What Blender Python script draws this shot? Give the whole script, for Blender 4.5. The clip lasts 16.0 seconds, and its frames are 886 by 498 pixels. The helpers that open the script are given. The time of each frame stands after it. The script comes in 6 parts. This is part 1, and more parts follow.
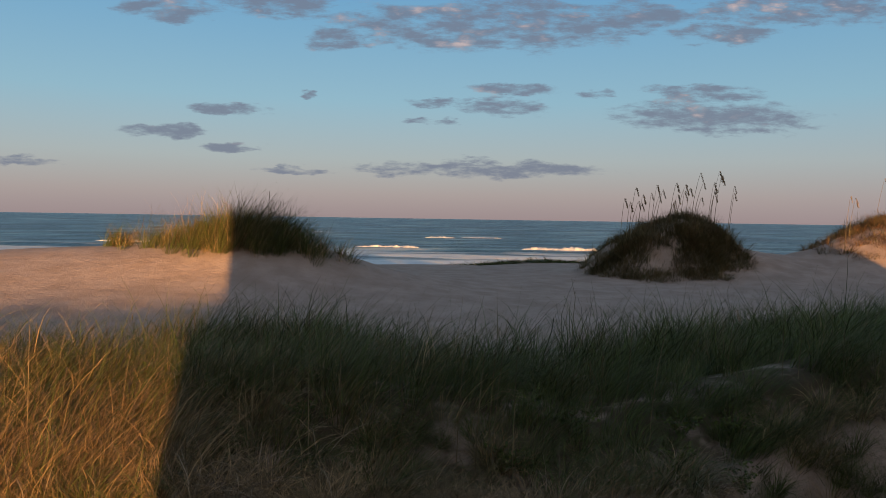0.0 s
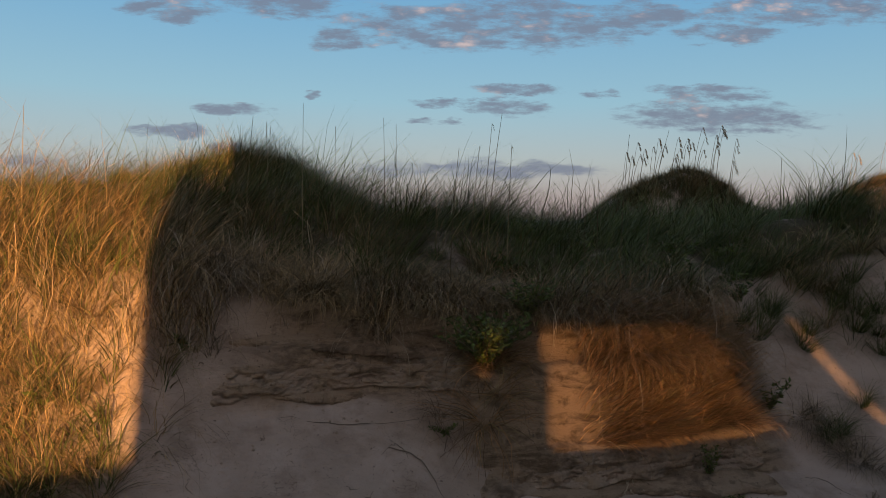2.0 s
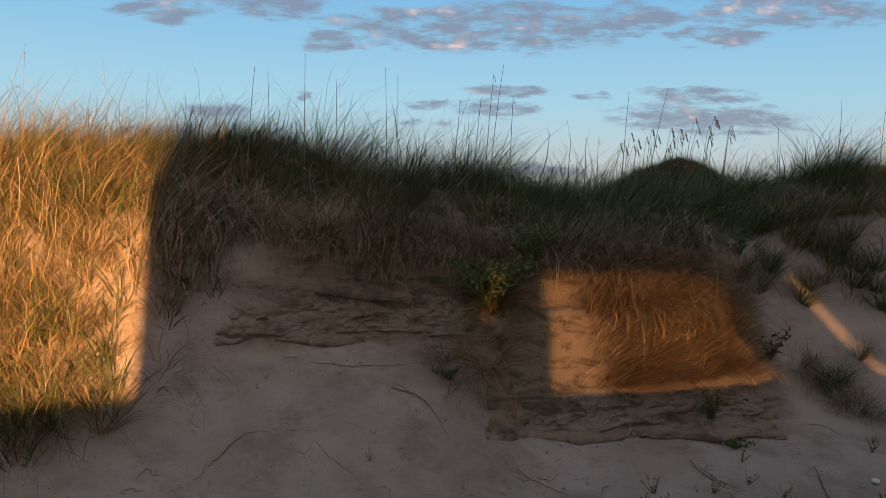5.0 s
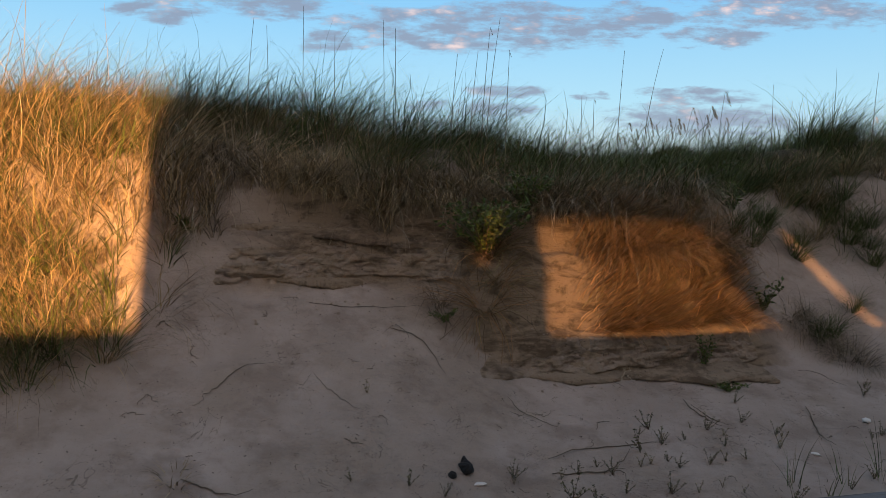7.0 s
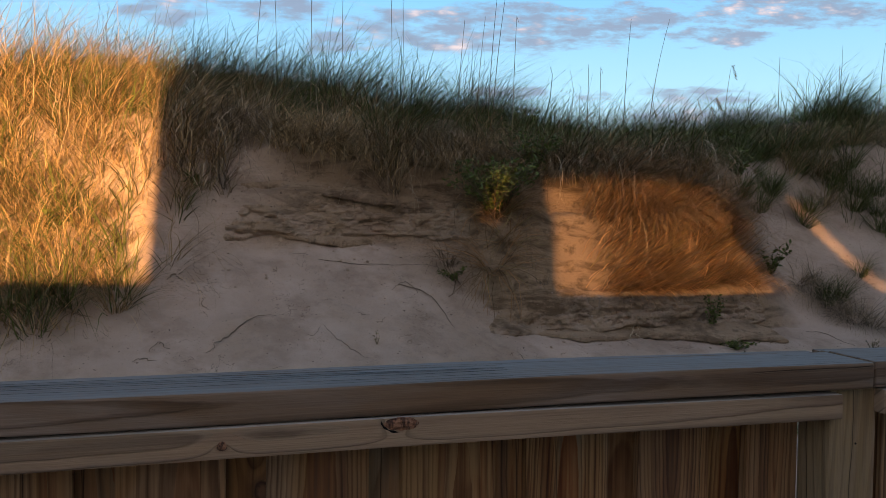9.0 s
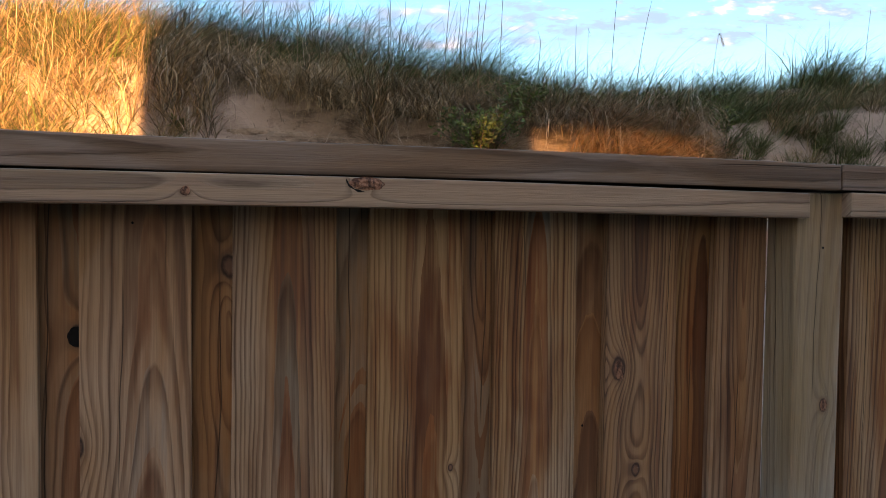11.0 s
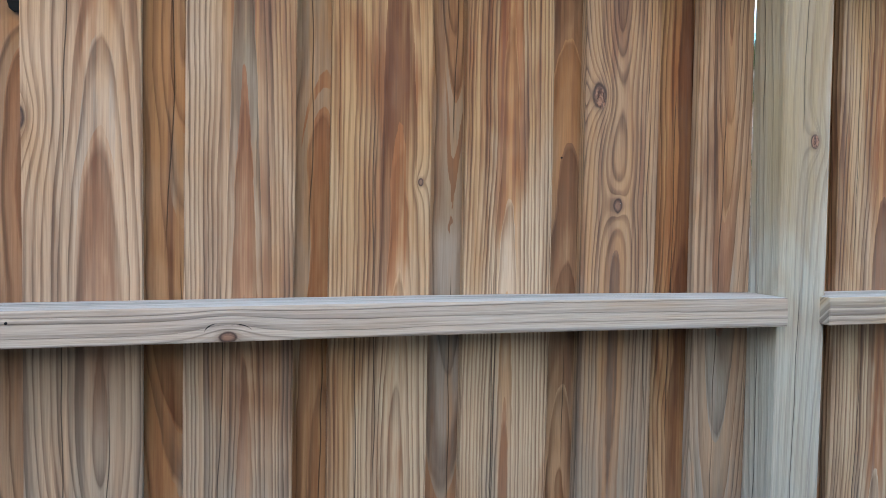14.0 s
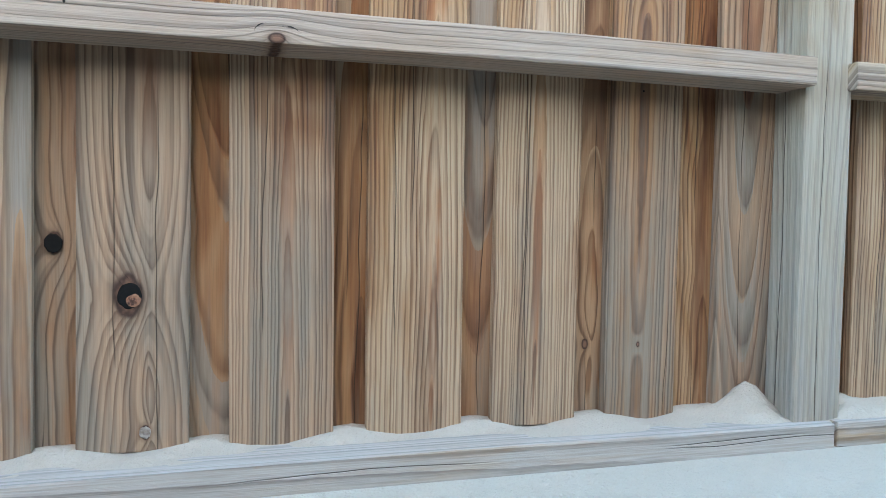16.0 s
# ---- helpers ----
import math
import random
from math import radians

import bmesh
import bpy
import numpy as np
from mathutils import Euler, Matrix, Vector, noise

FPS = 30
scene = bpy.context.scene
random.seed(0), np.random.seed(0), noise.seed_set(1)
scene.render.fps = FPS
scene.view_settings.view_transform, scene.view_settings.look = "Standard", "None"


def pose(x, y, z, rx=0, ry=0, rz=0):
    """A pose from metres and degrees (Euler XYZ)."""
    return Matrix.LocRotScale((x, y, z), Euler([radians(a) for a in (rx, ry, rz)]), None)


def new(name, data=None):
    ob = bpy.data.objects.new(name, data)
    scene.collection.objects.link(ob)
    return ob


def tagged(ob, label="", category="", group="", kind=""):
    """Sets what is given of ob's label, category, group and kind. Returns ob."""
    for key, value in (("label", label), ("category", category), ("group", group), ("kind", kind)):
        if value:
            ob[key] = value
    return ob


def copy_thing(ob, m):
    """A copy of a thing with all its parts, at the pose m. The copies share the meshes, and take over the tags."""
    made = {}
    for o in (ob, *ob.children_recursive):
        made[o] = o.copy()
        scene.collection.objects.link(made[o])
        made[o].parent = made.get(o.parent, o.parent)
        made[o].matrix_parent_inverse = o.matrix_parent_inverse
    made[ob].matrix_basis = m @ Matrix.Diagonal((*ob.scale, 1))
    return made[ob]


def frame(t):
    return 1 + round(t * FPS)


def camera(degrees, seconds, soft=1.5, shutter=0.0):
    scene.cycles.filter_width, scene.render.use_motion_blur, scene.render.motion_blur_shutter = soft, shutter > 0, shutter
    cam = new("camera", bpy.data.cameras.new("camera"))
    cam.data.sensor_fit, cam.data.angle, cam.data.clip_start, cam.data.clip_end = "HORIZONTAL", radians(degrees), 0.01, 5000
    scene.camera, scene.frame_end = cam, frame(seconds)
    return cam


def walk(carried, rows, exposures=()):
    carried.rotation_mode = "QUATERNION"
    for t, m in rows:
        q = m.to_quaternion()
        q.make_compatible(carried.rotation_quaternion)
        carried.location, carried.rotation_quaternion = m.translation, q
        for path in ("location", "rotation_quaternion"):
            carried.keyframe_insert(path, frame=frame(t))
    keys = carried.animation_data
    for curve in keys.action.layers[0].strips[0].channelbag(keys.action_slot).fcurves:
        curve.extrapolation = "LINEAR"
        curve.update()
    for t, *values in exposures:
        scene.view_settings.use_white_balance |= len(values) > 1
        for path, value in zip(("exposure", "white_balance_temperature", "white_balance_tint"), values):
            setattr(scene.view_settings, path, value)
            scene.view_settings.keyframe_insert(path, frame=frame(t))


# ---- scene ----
LENS = 61.0
cam = camera(LENS, 16.0, soft=0.65)
# seconds, x, y, z, yaw, pitch, lean
PATH = [
    (0.0, 0.000, 0.000, 3.881, 0.03, -2.37, -0.90), (0.5, 0.053, 0.049, 3.421, -0.09, -2.36, -0.89),
    (1.0, 0.070, 0.025, 3.012, -0.21, -2.35, -0.87), (1.5, 0.089, -0.016, 2.604, 0.09, -2.35, -0.90),
    (2.0, 0.092, -0.055, 2.431, 0.32, -2.36, -0.91), (2.5, 0.039, -0.076, 2.320, 0.26, -2.35, -0.94),
    (3.0, 0.002, -0.063, 2.277, 0.15, -2.30, -0.91), (5.5, 0.030, -0.079, 1.990, -0.35, -2.23, -0.93),
    (6.0, 0.035, -0.086, 1.894, -0.30, -2.23, -0.93), (6.5, 0.058, -0.114, 1.788, -0.38, -2.21, -0.96),
    (7.0, 0.043, -0.146, 1.722, -0.42, -2.21, -0.95), (7.5, 0.024, -0.181, 1.644, -0.45, -2.18, -0.92),
    (8.0, 0.032, -0.182, 1.564, -0.23, -2.16, -0.90), (8.2, 0.039, -0.168, 1.544, -0.05, -2.15, -0.87),
    (10.3, -0.039, -0.179, 1.247, -0.59, -2.14, -0.91), (10.5, -0.006, -0.179, 1.208, -0.65, -2.17, -0.96),
    (11.0, 0.053, -0.185, 1.141, -0.80, -2.24, -0.94), (11.5, 0.092, -0.203, 1.062, -0.82, -2.21, -0.93),
    (12.0, 0.057, -0.188, 1.015, -1.12, -2.42, -0.91), (12.5, 0.048, -0.160, 0.984, -0.98, -2.38, -0.91),
    (13.0, 0.076, -0.132, 0.914, -1.22, -2.42, -0.87), (13.5, 0.105, -0.127, 0.815, -0.70, -2.40, -0.90),
    (14.0, 0.100, -0.139, 0.712, -1.00, -2.25, -0.95), (14.5, 0.092, -0.169, 0.636, -0.87, -2.35, -0.91),
    (15.0, 0.086, -0.176, 0.556, -0.84, -2.36, -0.88), (15.5, 0.062, -0.167, 0.452, -0.86, -2.34, -0.90),
    (16.0, 0.050, -0.174, 0.338, -0.97, -2.32, -0.89)]
# seconds, stops, white balance and tint
EXPOSURES = [(0.0, 2.17, 6750, 10), (1.0, 2.14, 6750, 10), (1.5, 2.2, 6800, 10), (3.2, 2.48, 6850, 10), (5.5, 2.68, 6850, 10), (8.0, 3.04, 6850, 10), (10.4, 3.6, 6850, 10), (11.0, 4.0, 6850, 10),
             (11.5, 4.22, 6850, 13), (12.5, 4.86, 6600, 10), (13.0, 5.24, 6350, 7), (13.5, 5.75, 6150, 4), (14.5, 6.04, 5950, -1), (15.5, 6.14, 5950, -2), (16.0, 6.24, 5950, -3)]
walk(cam, [(t, pose(x, y, z, 90 + p, r, w)) for t, x, y, z, w, p, r in PATH], EXPOSURES)

# ---- sun, sky ----
SUN_UP, SUN_WAY = radians(4.3), radians(13.7)          # height; the light runs towards y, this much to minus x
sun_to = Vector((-math.sin(SUN_WAY) * math.cos(SUN_UP), math.cos(SUN_WAY) * math.cos(SUN_UP), -math.sin(SUN_UP)))
lamp = bpy.data.lights.new("sun", "SUN")
lamp.energy, lamp.angle, lamp.color = 2.05, radians(0.53), (1.0, 0.50, 0.18)
sun = new("sun", lamp)
sun.rotation_mode = "QUATERNION"
sun.rotation_quaternion = sun_to.to_track_quat("-Z", "Y")


class Graph:
    """A short hand for node trees."""

    def __init__(self, tree):
        self.tree = tree
        tree.nodes.clear()

    def node(self, kind, out=0, values=None, **props):
        n = self.tree.nodes.new(kind)
        for k, v in props.items():
            if k == "air_density":
                n.air_density = v
            elif k == "altitude":
                n.altitude = v
            elif k == "attribute_name":
                n.attribute_name = v
            elif k == "attribute_type":
                n.attribute_type = v
            elif k == "blend_type":
                n.blend_type = v
            elif k == "data_type":
                n.data_type = v
            elif k == "dust_density":
                n.dust_density = v
            elif k == "interpolation_type":
                n.interpolation_type = v
            elif k == "operation":
                n.operation = v
            elif k == "ozone_density":
                n.ozone_density = v
            elif k == "sky_type":
                n.sky_type = v
            elif k == "sun_disc":
                n.sun_disc = v
            elif k == "sun_elevation":
                n.sun_elevation = v
            elif k == "sun_rotation":
                n.sun_rotation = v
            elif k == "use_clamp":
                n.use_clamp = v
            else:
                raise KeyError(k)
        for k, v in (values or {}).items():
            self.put(n.inputs[k], v)
        return n.outputs[out] if out is not None else n

    def put(self, socket, v):
        if isinstance(v, bpy.types.NodeSocket):
            self.tree.links.new(v, socket)
        elif isinstance(v, (int, float)) and socket.type in ("RGBA", "VECTOR"):
            socket.default_value = (v,) * len(socket.default_value) if socket.type == "VECTOR" else (v, v, v, 1)
        elif isinstance(v, tuple) and socket.type == "RGBA":
            socket.default_value = (*v[:3], 1)
        else:
            socket.default_value = v

    def math(self, op, a, b=0.0, c=0.0, clamp=False):
        return self.node("ShaderNodeMath", 0, {0: a, 1: b, 2: c}, operation=op, use_clamp=clamp)

    def mix(self, f, a, b, mode="MIX"):
        return self.node("ShaderNodeMix", 2, {0: f, 6: a, 7: b}, data_type="RGBA", blend_type=mode)

    def ramp(self, f, stops, ease="LINEAR"):
        n = self.node("ShaderNodeValToRGB", None, {0: f})
        n.color_ramp.interpolation = ease
        els = n.color_ramp.elements
        while len(els) < len(stops):
            els.new(0.5)
        for e, (p, c) in zip(els, stops):
            e.position = p
            e.color = (*c, 1) if isinstance(c, tuple) else (c, c, c, 1)
        return n.outputs[0]

    def noise(self, vec, scale, detail=3.0, rough=0.55, out=0, warp=0.0):
        return self.node("ShaderNodeTexNoise", out, {"Vector": vec, "Scale": scale, "Detail": detail, "Roughness": rough, "Distortion": warp})

    def scaled(self, vec, x, y, z):
        return self.node("ShaderNodeVectorMath", 0, {0: vec, 1: (x, y, z)}, operation="MULTIPLY")

    def smooth(self, v, lo, hi):
        return self.node("ShaderNodeMapRange", 0, {0: v, 1: lo, 2: hi, 3: 0.0, 4: 1.0}, interpolation_type="SMOOTHSTEP")


SKY = 0.25                                                # the sky's level beside the sun's
world = bpy.data.worlds.new("evening_sky")
scene.world = world
world.use_nodes = True
g = Graph(world.node_tree)
way = g.node("ShaderNodeTexCoord", 0)
xyz = g.node("ShaderNodeSeparateXYZ", None, {0: way})
dx, dy, dz = xyz.outputs
blue = g.node("ShaderNodeTexSky", sky_type="NISHITA", sun_disc=False, sun_elevation=SUN_UP, sun_rotation=radians(180) - SUN_WAY, altitude=0.0, air_density=1.0, dust_density=1.5, ozone_density=1.5)
height = g.math("DIVIDE", dz, 1.0)
twilight = g.ramp(height, [(0.0, (0.37, 0.30, 0.325)), (0.03, (0.39, 0.35, 0.385)), (0.075, (0.37, 0.435, 0.50)), (0.15, (0.25, 0.46, 0.62)), (0.28, (0.13, 0.36, 0.62)), (0.55, (0.135, 0.22, 0.36)), (1.0, (0.15, 0.205, 0.30))])
haze = g.mix(0.25, twilight, g.mix(1.0, blue, 0.12, "MULTIPLY"))
west = g.node("ShaderNodeVectorMath", 1, {0: way, 1: tuple(-sun_to)}, operation="DOT_PRODUCT")
haze = g.mix(g.math("MULTIPLY", g.smooth(west, 0.2, 1.0), 0.42), haze, (0.85, 0.58, 0.38))
# clouds over the sea: tangent of bearing and of height, half width, half height
CLOUDS = [
    (0.044, 0.254, 0.195, 0.032), (-0.142, 0.231, 0.047, 0.014), (-0.365, 0.270, 0.064, 0.015), (-0.216, 0.274, 0.083, 0.015),
    (0.356, 0.139, 0.124, 0.021), (0.336, 0.168, 0.083, 0.011), (0.363, 0.248, 0.071, 0.014), (0.466, 0.282, 0.150, 0.021),
    (0.076, 0.147, 0.056, 0.013), (-0.014, 0.151, 0.038, 0.006), (0.090, 0.171, 0.059, 0.007), (-0.021, 0.127, 0.034, 0.005),
    (-0.283, 0.140, 0.045, 0.007), (-0.372, 0.109, 0.054, 0.008), (-0.282, 0.091, 0.041, 0.006), (0.040, 0.066, 0.165, 0.011),
    (-0.559, 0.066, 0.053, 0.007), (0.206, 0.168, 0.026, 0.007), (-0.178, 0.157, 0.014, 0.006), (-0.200, 0.061, 0.053, 0.004),
    (0.251, 0.268, 0.060, 0.023)]
front = g.math("MAXIMUM", dy, 0.02)
ca = g.math("DIVIDE", dx, front)
cb = g.math("DIVIDE", dz, front)
flat = g.node("ShaderNodeCombineXYZ", 0, {0: ca, 1: cb, 2: 0.0})
wob = g.noise(g.scaled(flat, 1.0, 2.6, 1.0), 16.0, 5.0, 0.6, 1)
wob = g.node("ShaderNodeVectorMath", 0, {0: wob, 1: (-0.5, -0.5, -0.5)}, operation="ADD")
wx, wy, _ = g.node("ShaderNodeSeparateXYZ", None, {0: wob}).outputs
pa = g.math("MULTIPLY_ADD", wx, 0.085, ca)
pb = g.math("MULTIPLY_ADD", wy, 0.028, cb)
mass = 0.0
for a0, b0, ra, rb in CLOUDS:
    ra, rb = 1.2 * ra, 1.25 * rb
    u = g.math("MULTIPLY_ADD", pa, 1 / ra, -a0 / ra)
    v = g.math("MULTIPLY_ADD", pb, 1 / rb, -b0 / rb)
    q = g.math("MULTIPLY_ADD", v, v, g.math("MULTIPLY", u, u))
    m = g.math("SUBTRACT", 1.0, q)
    mass = g.math("MAXIMUM", m, mass) if not isinstance(mass, float) else g.math("MAXIMUM", m, -2.0)
puff = g.noise(g.scaled(flat, 1.0, 3.6, 1.0), 19.0, 8.0, 0.66)
fine = g.math("SUBTRACT", puff, 0.5)
thick = g.smooth(g.math("MULTIPLY_ADD", fine, 3.2, g.math("MINIMUM", mass, 0.7)), 0.05, 0.95)
ahead = g.smooth(dy, 0.1, 0.4)
thick = g.math("MULTIPLY", thick, ahead)
glow = g.noise(g.scaled(flat, 1.0, 2.0, 1.0), 17.0, 3.0, 0.5)
glow = g.smooth(g.math("MULTIPLY_ADD", puff, 0.7, g.math("MULTIPLY_ADD", cb, 0.4, glow)), 1.0, 1.36)
cloudy = g.mix(glow, (0.15, 0.178, 0.25), (0.64, 0.48, 0.45))
sky = g.mix(g.math("MULTIPLY", thick, 0.85), haze, cloudy)
g.node("ShaderNodeOutputWorld", None, {0: g.node("ShaderNodeBackground", 0, {0: sky, 1: SKY})})


# ---- materials ----
def surface(name, color_of, rough=0.9, bump_of=None, bump=0.2, reach=0.01, metal=0.0, spec=0.3, extra=None):
    mat = bpy.data.materials.new(name)
    mat.use_nodes = True
    gg = Graph(mat.node_tree)
    values = {"Base Color": color_of(gg), "Roughness": rough(gg) if callable(rough) else rough, "Metallic": metal, "Specular IOR Level": spec}
    if bump_of:
        values["Normal"] = gg.node("ShaderNodeBump", 0, {"Strength": bump, "Distance": reach, "Height": bump_of(gg)})
    values.update(extra(gg) if extra else {})
    gg.node("ShaderNodeOutputMaterial", None, {0: gg.node("ShaderNodeBsdfPrincipled", 0, values)})
    return mat


def place(gg):
    return gg.node("ShaderNodeNewGeometry", 0)


def island(gg):
    return gg.node("ShaderNodeNewGeometry", None).outputs["Random Per Island"]


def sand_color(gg):
    p = place(gg)
    grain = gg.noise(p, 900.0, 2.0, 0.7)
    blotch = gg.noise(gg.scaled(p, 1.0, 1.0, 1.6), 1.6, 5.0, 0.6)
    base = gg.mix(gg.smooth(blotch, 0.3, 0.7), (0.36, 0.28, 0.228), (0.46, 0.366, 0.308))
    base = gg.mix(gg.math("MULTIPLY", gg.smooth(grain, 0.55, 0.8), 0.35), base, (0.2, 0.15, 0.1))
    damper = gg.math("MULTIPLY", gg.smooth(gg.noise(gg.scaled(p, 1.0, 1.4, 1.4), 3.1, 6.0, 0.65), 0.46, 0.66), gg.node("ShaderNodeAttribute", 2, attribute_name="litter"))
    base = gg.mix(gg.math("MULTIPLY", damper, 0.7), base, (0.255, 0.19, 0.15))
    thread = gg.math("ABSOLUTE", gg.math("SUBTRACT", gg.noise(gg.scaled(p, 1.0, 1.0, 1.3), 5.5, 4.0, 0.62, warp=0.6), 0.5))
    thread = gg.math("MULTIPLY", gg.smooth(thread, 0.008, 0.001), gg.math("MULTIPLY", gg.smooth(gg.noise(p, 2.7, 2.0), 0.48, 0.62), gg.node("ShaderNodeAttribute", 2, attribute_name="litter")))
    base = gg.mix(gg.math("MULTIPLY", thread, 0.7), base, (0.10, 0.075, 0.055))
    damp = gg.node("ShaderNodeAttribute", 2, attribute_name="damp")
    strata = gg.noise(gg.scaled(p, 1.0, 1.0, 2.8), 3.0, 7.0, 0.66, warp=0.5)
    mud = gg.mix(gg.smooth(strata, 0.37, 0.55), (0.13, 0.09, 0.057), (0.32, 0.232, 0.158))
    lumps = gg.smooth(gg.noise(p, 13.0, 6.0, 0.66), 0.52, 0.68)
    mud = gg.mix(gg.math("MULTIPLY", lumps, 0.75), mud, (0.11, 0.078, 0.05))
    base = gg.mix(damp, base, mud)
    # Dark straw under the grass; the same tone also darkens the unseen yard.
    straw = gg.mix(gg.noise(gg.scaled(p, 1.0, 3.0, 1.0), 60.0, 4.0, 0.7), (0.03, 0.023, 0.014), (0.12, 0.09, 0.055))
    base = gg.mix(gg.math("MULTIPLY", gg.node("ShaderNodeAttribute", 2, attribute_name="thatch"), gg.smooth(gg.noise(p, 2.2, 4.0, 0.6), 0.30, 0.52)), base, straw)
    base = gg.mix(gg.node("ShaderNodeAttribute", 2, attribute_name="pale"), base, (0.40, 0.36, 0.30))
    bits = gg.math("MAXIMUM", gg.smooth(gg.noise(p, 38.0, 3.0, 0.65), 0.68, 0.72), gg.math("MULTIPLY", gg.smooth(gg.noise(p, 120.0, 2.0, 0.6), 0.68, 0.74), 0.7))
    litter = gg.node("ShaderNodeAttribute", 2, attribute_name="litter")
    return gg.mix(gg.math("MULTIPLY", bits, litter), base, (0.06, 0.045, 0.03))


def sand_bump(gg):
    p = place(gg)
    a = gg.math("MULTIPLY_ADD", gg.noise(gg.scaled(p, 0.8, 1.0, 1.5), 4.0, 6.0, 0.66), 2.6, gg.noise(p, 16.0, 6.0, 0.66))
    b = gg.noise(p, 260.0, 2.0, 0.6)
    crust = gg.math("MULTIPLY_ADD", gg.noise(gg.scaled(p, 0.8, 0.8, 1.9), 6.0, 7.0, 0.7, warp=0.5), 7.0, gg.noise(p, 24.0, 5.0, 0.7))
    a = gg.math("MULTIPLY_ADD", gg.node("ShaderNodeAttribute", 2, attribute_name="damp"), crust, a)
    return gg.math("MULTIPLY_ADD", b, 0.18, a)


SAND = surface("sand", sand_color, 0.95, sand_bump, 0.6, 0.026, spec=0.1)


def blade_color(dark, light, dead, share):
    def make(gg):
        r = island(gg)
        p = place(gg)
        c = gg.mix(gg.math("POWER", r, 1.6), dark, tuple(min(0.85, 1.5 * v) for v in light))
        patch = gg.noise(p, 1.3, 3.0, 0.6)
        pick = gg.math("FRACT", gg.math("MULTIPLY", r, 13.7))
        dry = gg.smooth(gg.math("MULTIPLY_ADD", patch, 0.8, gg.math("MULTIPLY", pick, 0.9)), 1.45 - 1.1 * share, 1.6 - 1.1 * share)
        c = gg.mix(dry, c, dead)
        return gg.mix(gg.math("MULTIPLY", gg.noise(p, 60.0, 2.0), 0.35), c, dead)
    return make


GREEN = surface("green_beach_grass", blade_color((0.013, 0.030, 0.008), (0.080, 0.120, 0.032), (0.20, 0.16, 0.085), 0.28), 0.65, spec=0.1)
DRY = surface("dry_beach_grass", blade_color((0.09, 0.062, 0.032), (0.47, 0.34, 0.185), (0.13, 0.10, 0.05), 0.25), 0.7, spec=0.2)
RUST = surface("rust_brown_dead_grass", blade_color((0.05, 0.024, 0.012), (0.34, 0.18, 0.088), (0.24, 0.19, 0.08), 0.3), 0.7, spec=0.2)
BROWN = surface("matted_brown_grass", blade_color((0.05, 0.036, 0.024), (0.36, 0.28, 0.20), (0.15, 0.115, 0.066), 0.25), 0.7, spec=0.2)
PALE = surface("pale_grass_strands", blade_color((0.31, 0.255, 0.185), (0.42, 0.345, 0.255), (0.24, 0.175, 0.10), 0.2), 0.7, spec=0.2)
EMBER = surface("light_rust_strands", blade_color((0.37, 0.20, 0.11), (0.46, 0.28, 0.165), (0.34, 0.29, 0.13), 0.3), 0.7, spec=0.2)
STRAW = surface("straw_stems", blade_color((0.20, 0.16, 0.09), (0.34, 0.27, 0.16), (0.12, 0.09, 0.05), 0.3), 0.7, spec=0.2)
SEED = surface("seed_heads", blade_color((0.10, 0.07, 0.04), (0.24, 0.17, 0.10), (0.30, 0.22, 0.12), 0.2), 0.8, spec=0.1)
SCRUB = surface("brown_green_scrub", blade_color((0.022, 0.03, 0.013), (0.12, 0.11, 0.05), (0.20, 0.13, 0.065), 0.35), 0.7, spec=0.15)
LEAF = surface("shrub_leaves", blade_color((0.022, 0.05, 0.012), (0.075, 0.115, 0.022), (0.16, 0.125, 0.03), 0.15), 0.55, spec=0.3)
SPRIG = surface("fleshy_beach_sprigs", blade_color((0.05, 0.052, 0.024), (0.13, 0.12, 0.055), (0.19, 0.15, 0.08), 0.25), 0.6, spec=0.25)
TWIG = surface("dark_twigs", blade_color((0.085, 0.064, 0.046), (0.16, 0.125, 0.095), (0.2, 0.16, 0.12), 0.2), 0.85, spec=0.1)
CHAR = surface("charred_wood", lambda gg: gg.mix(gg.noise(place(gg), 40.0, 4.0), (0.008, 0.008, 0.008), (0.03, 0.027, 0.025)), 0.7, lambda gg: gg.noise(place(gg), 60.0, 3.0), 0.6, 0.01)
# Near-black that stands for the shade inside holes and cracks.
GAP_SHADE = surface("gap_shade", lambda gg: gg.mix(gg.noise(place(gg), 200.0, 3.0), (0.001, 0.001, 0.001), (0.006, 0.004, 0.003)), 0.9)
SHELL = surface("bleached_shell", lambda gg: gg.mix(gg.noise(place(gg), 90.0, 3.0), (0.62, 0.56, 0.5), (0.8, 0.76, 0.7)), 0.5)


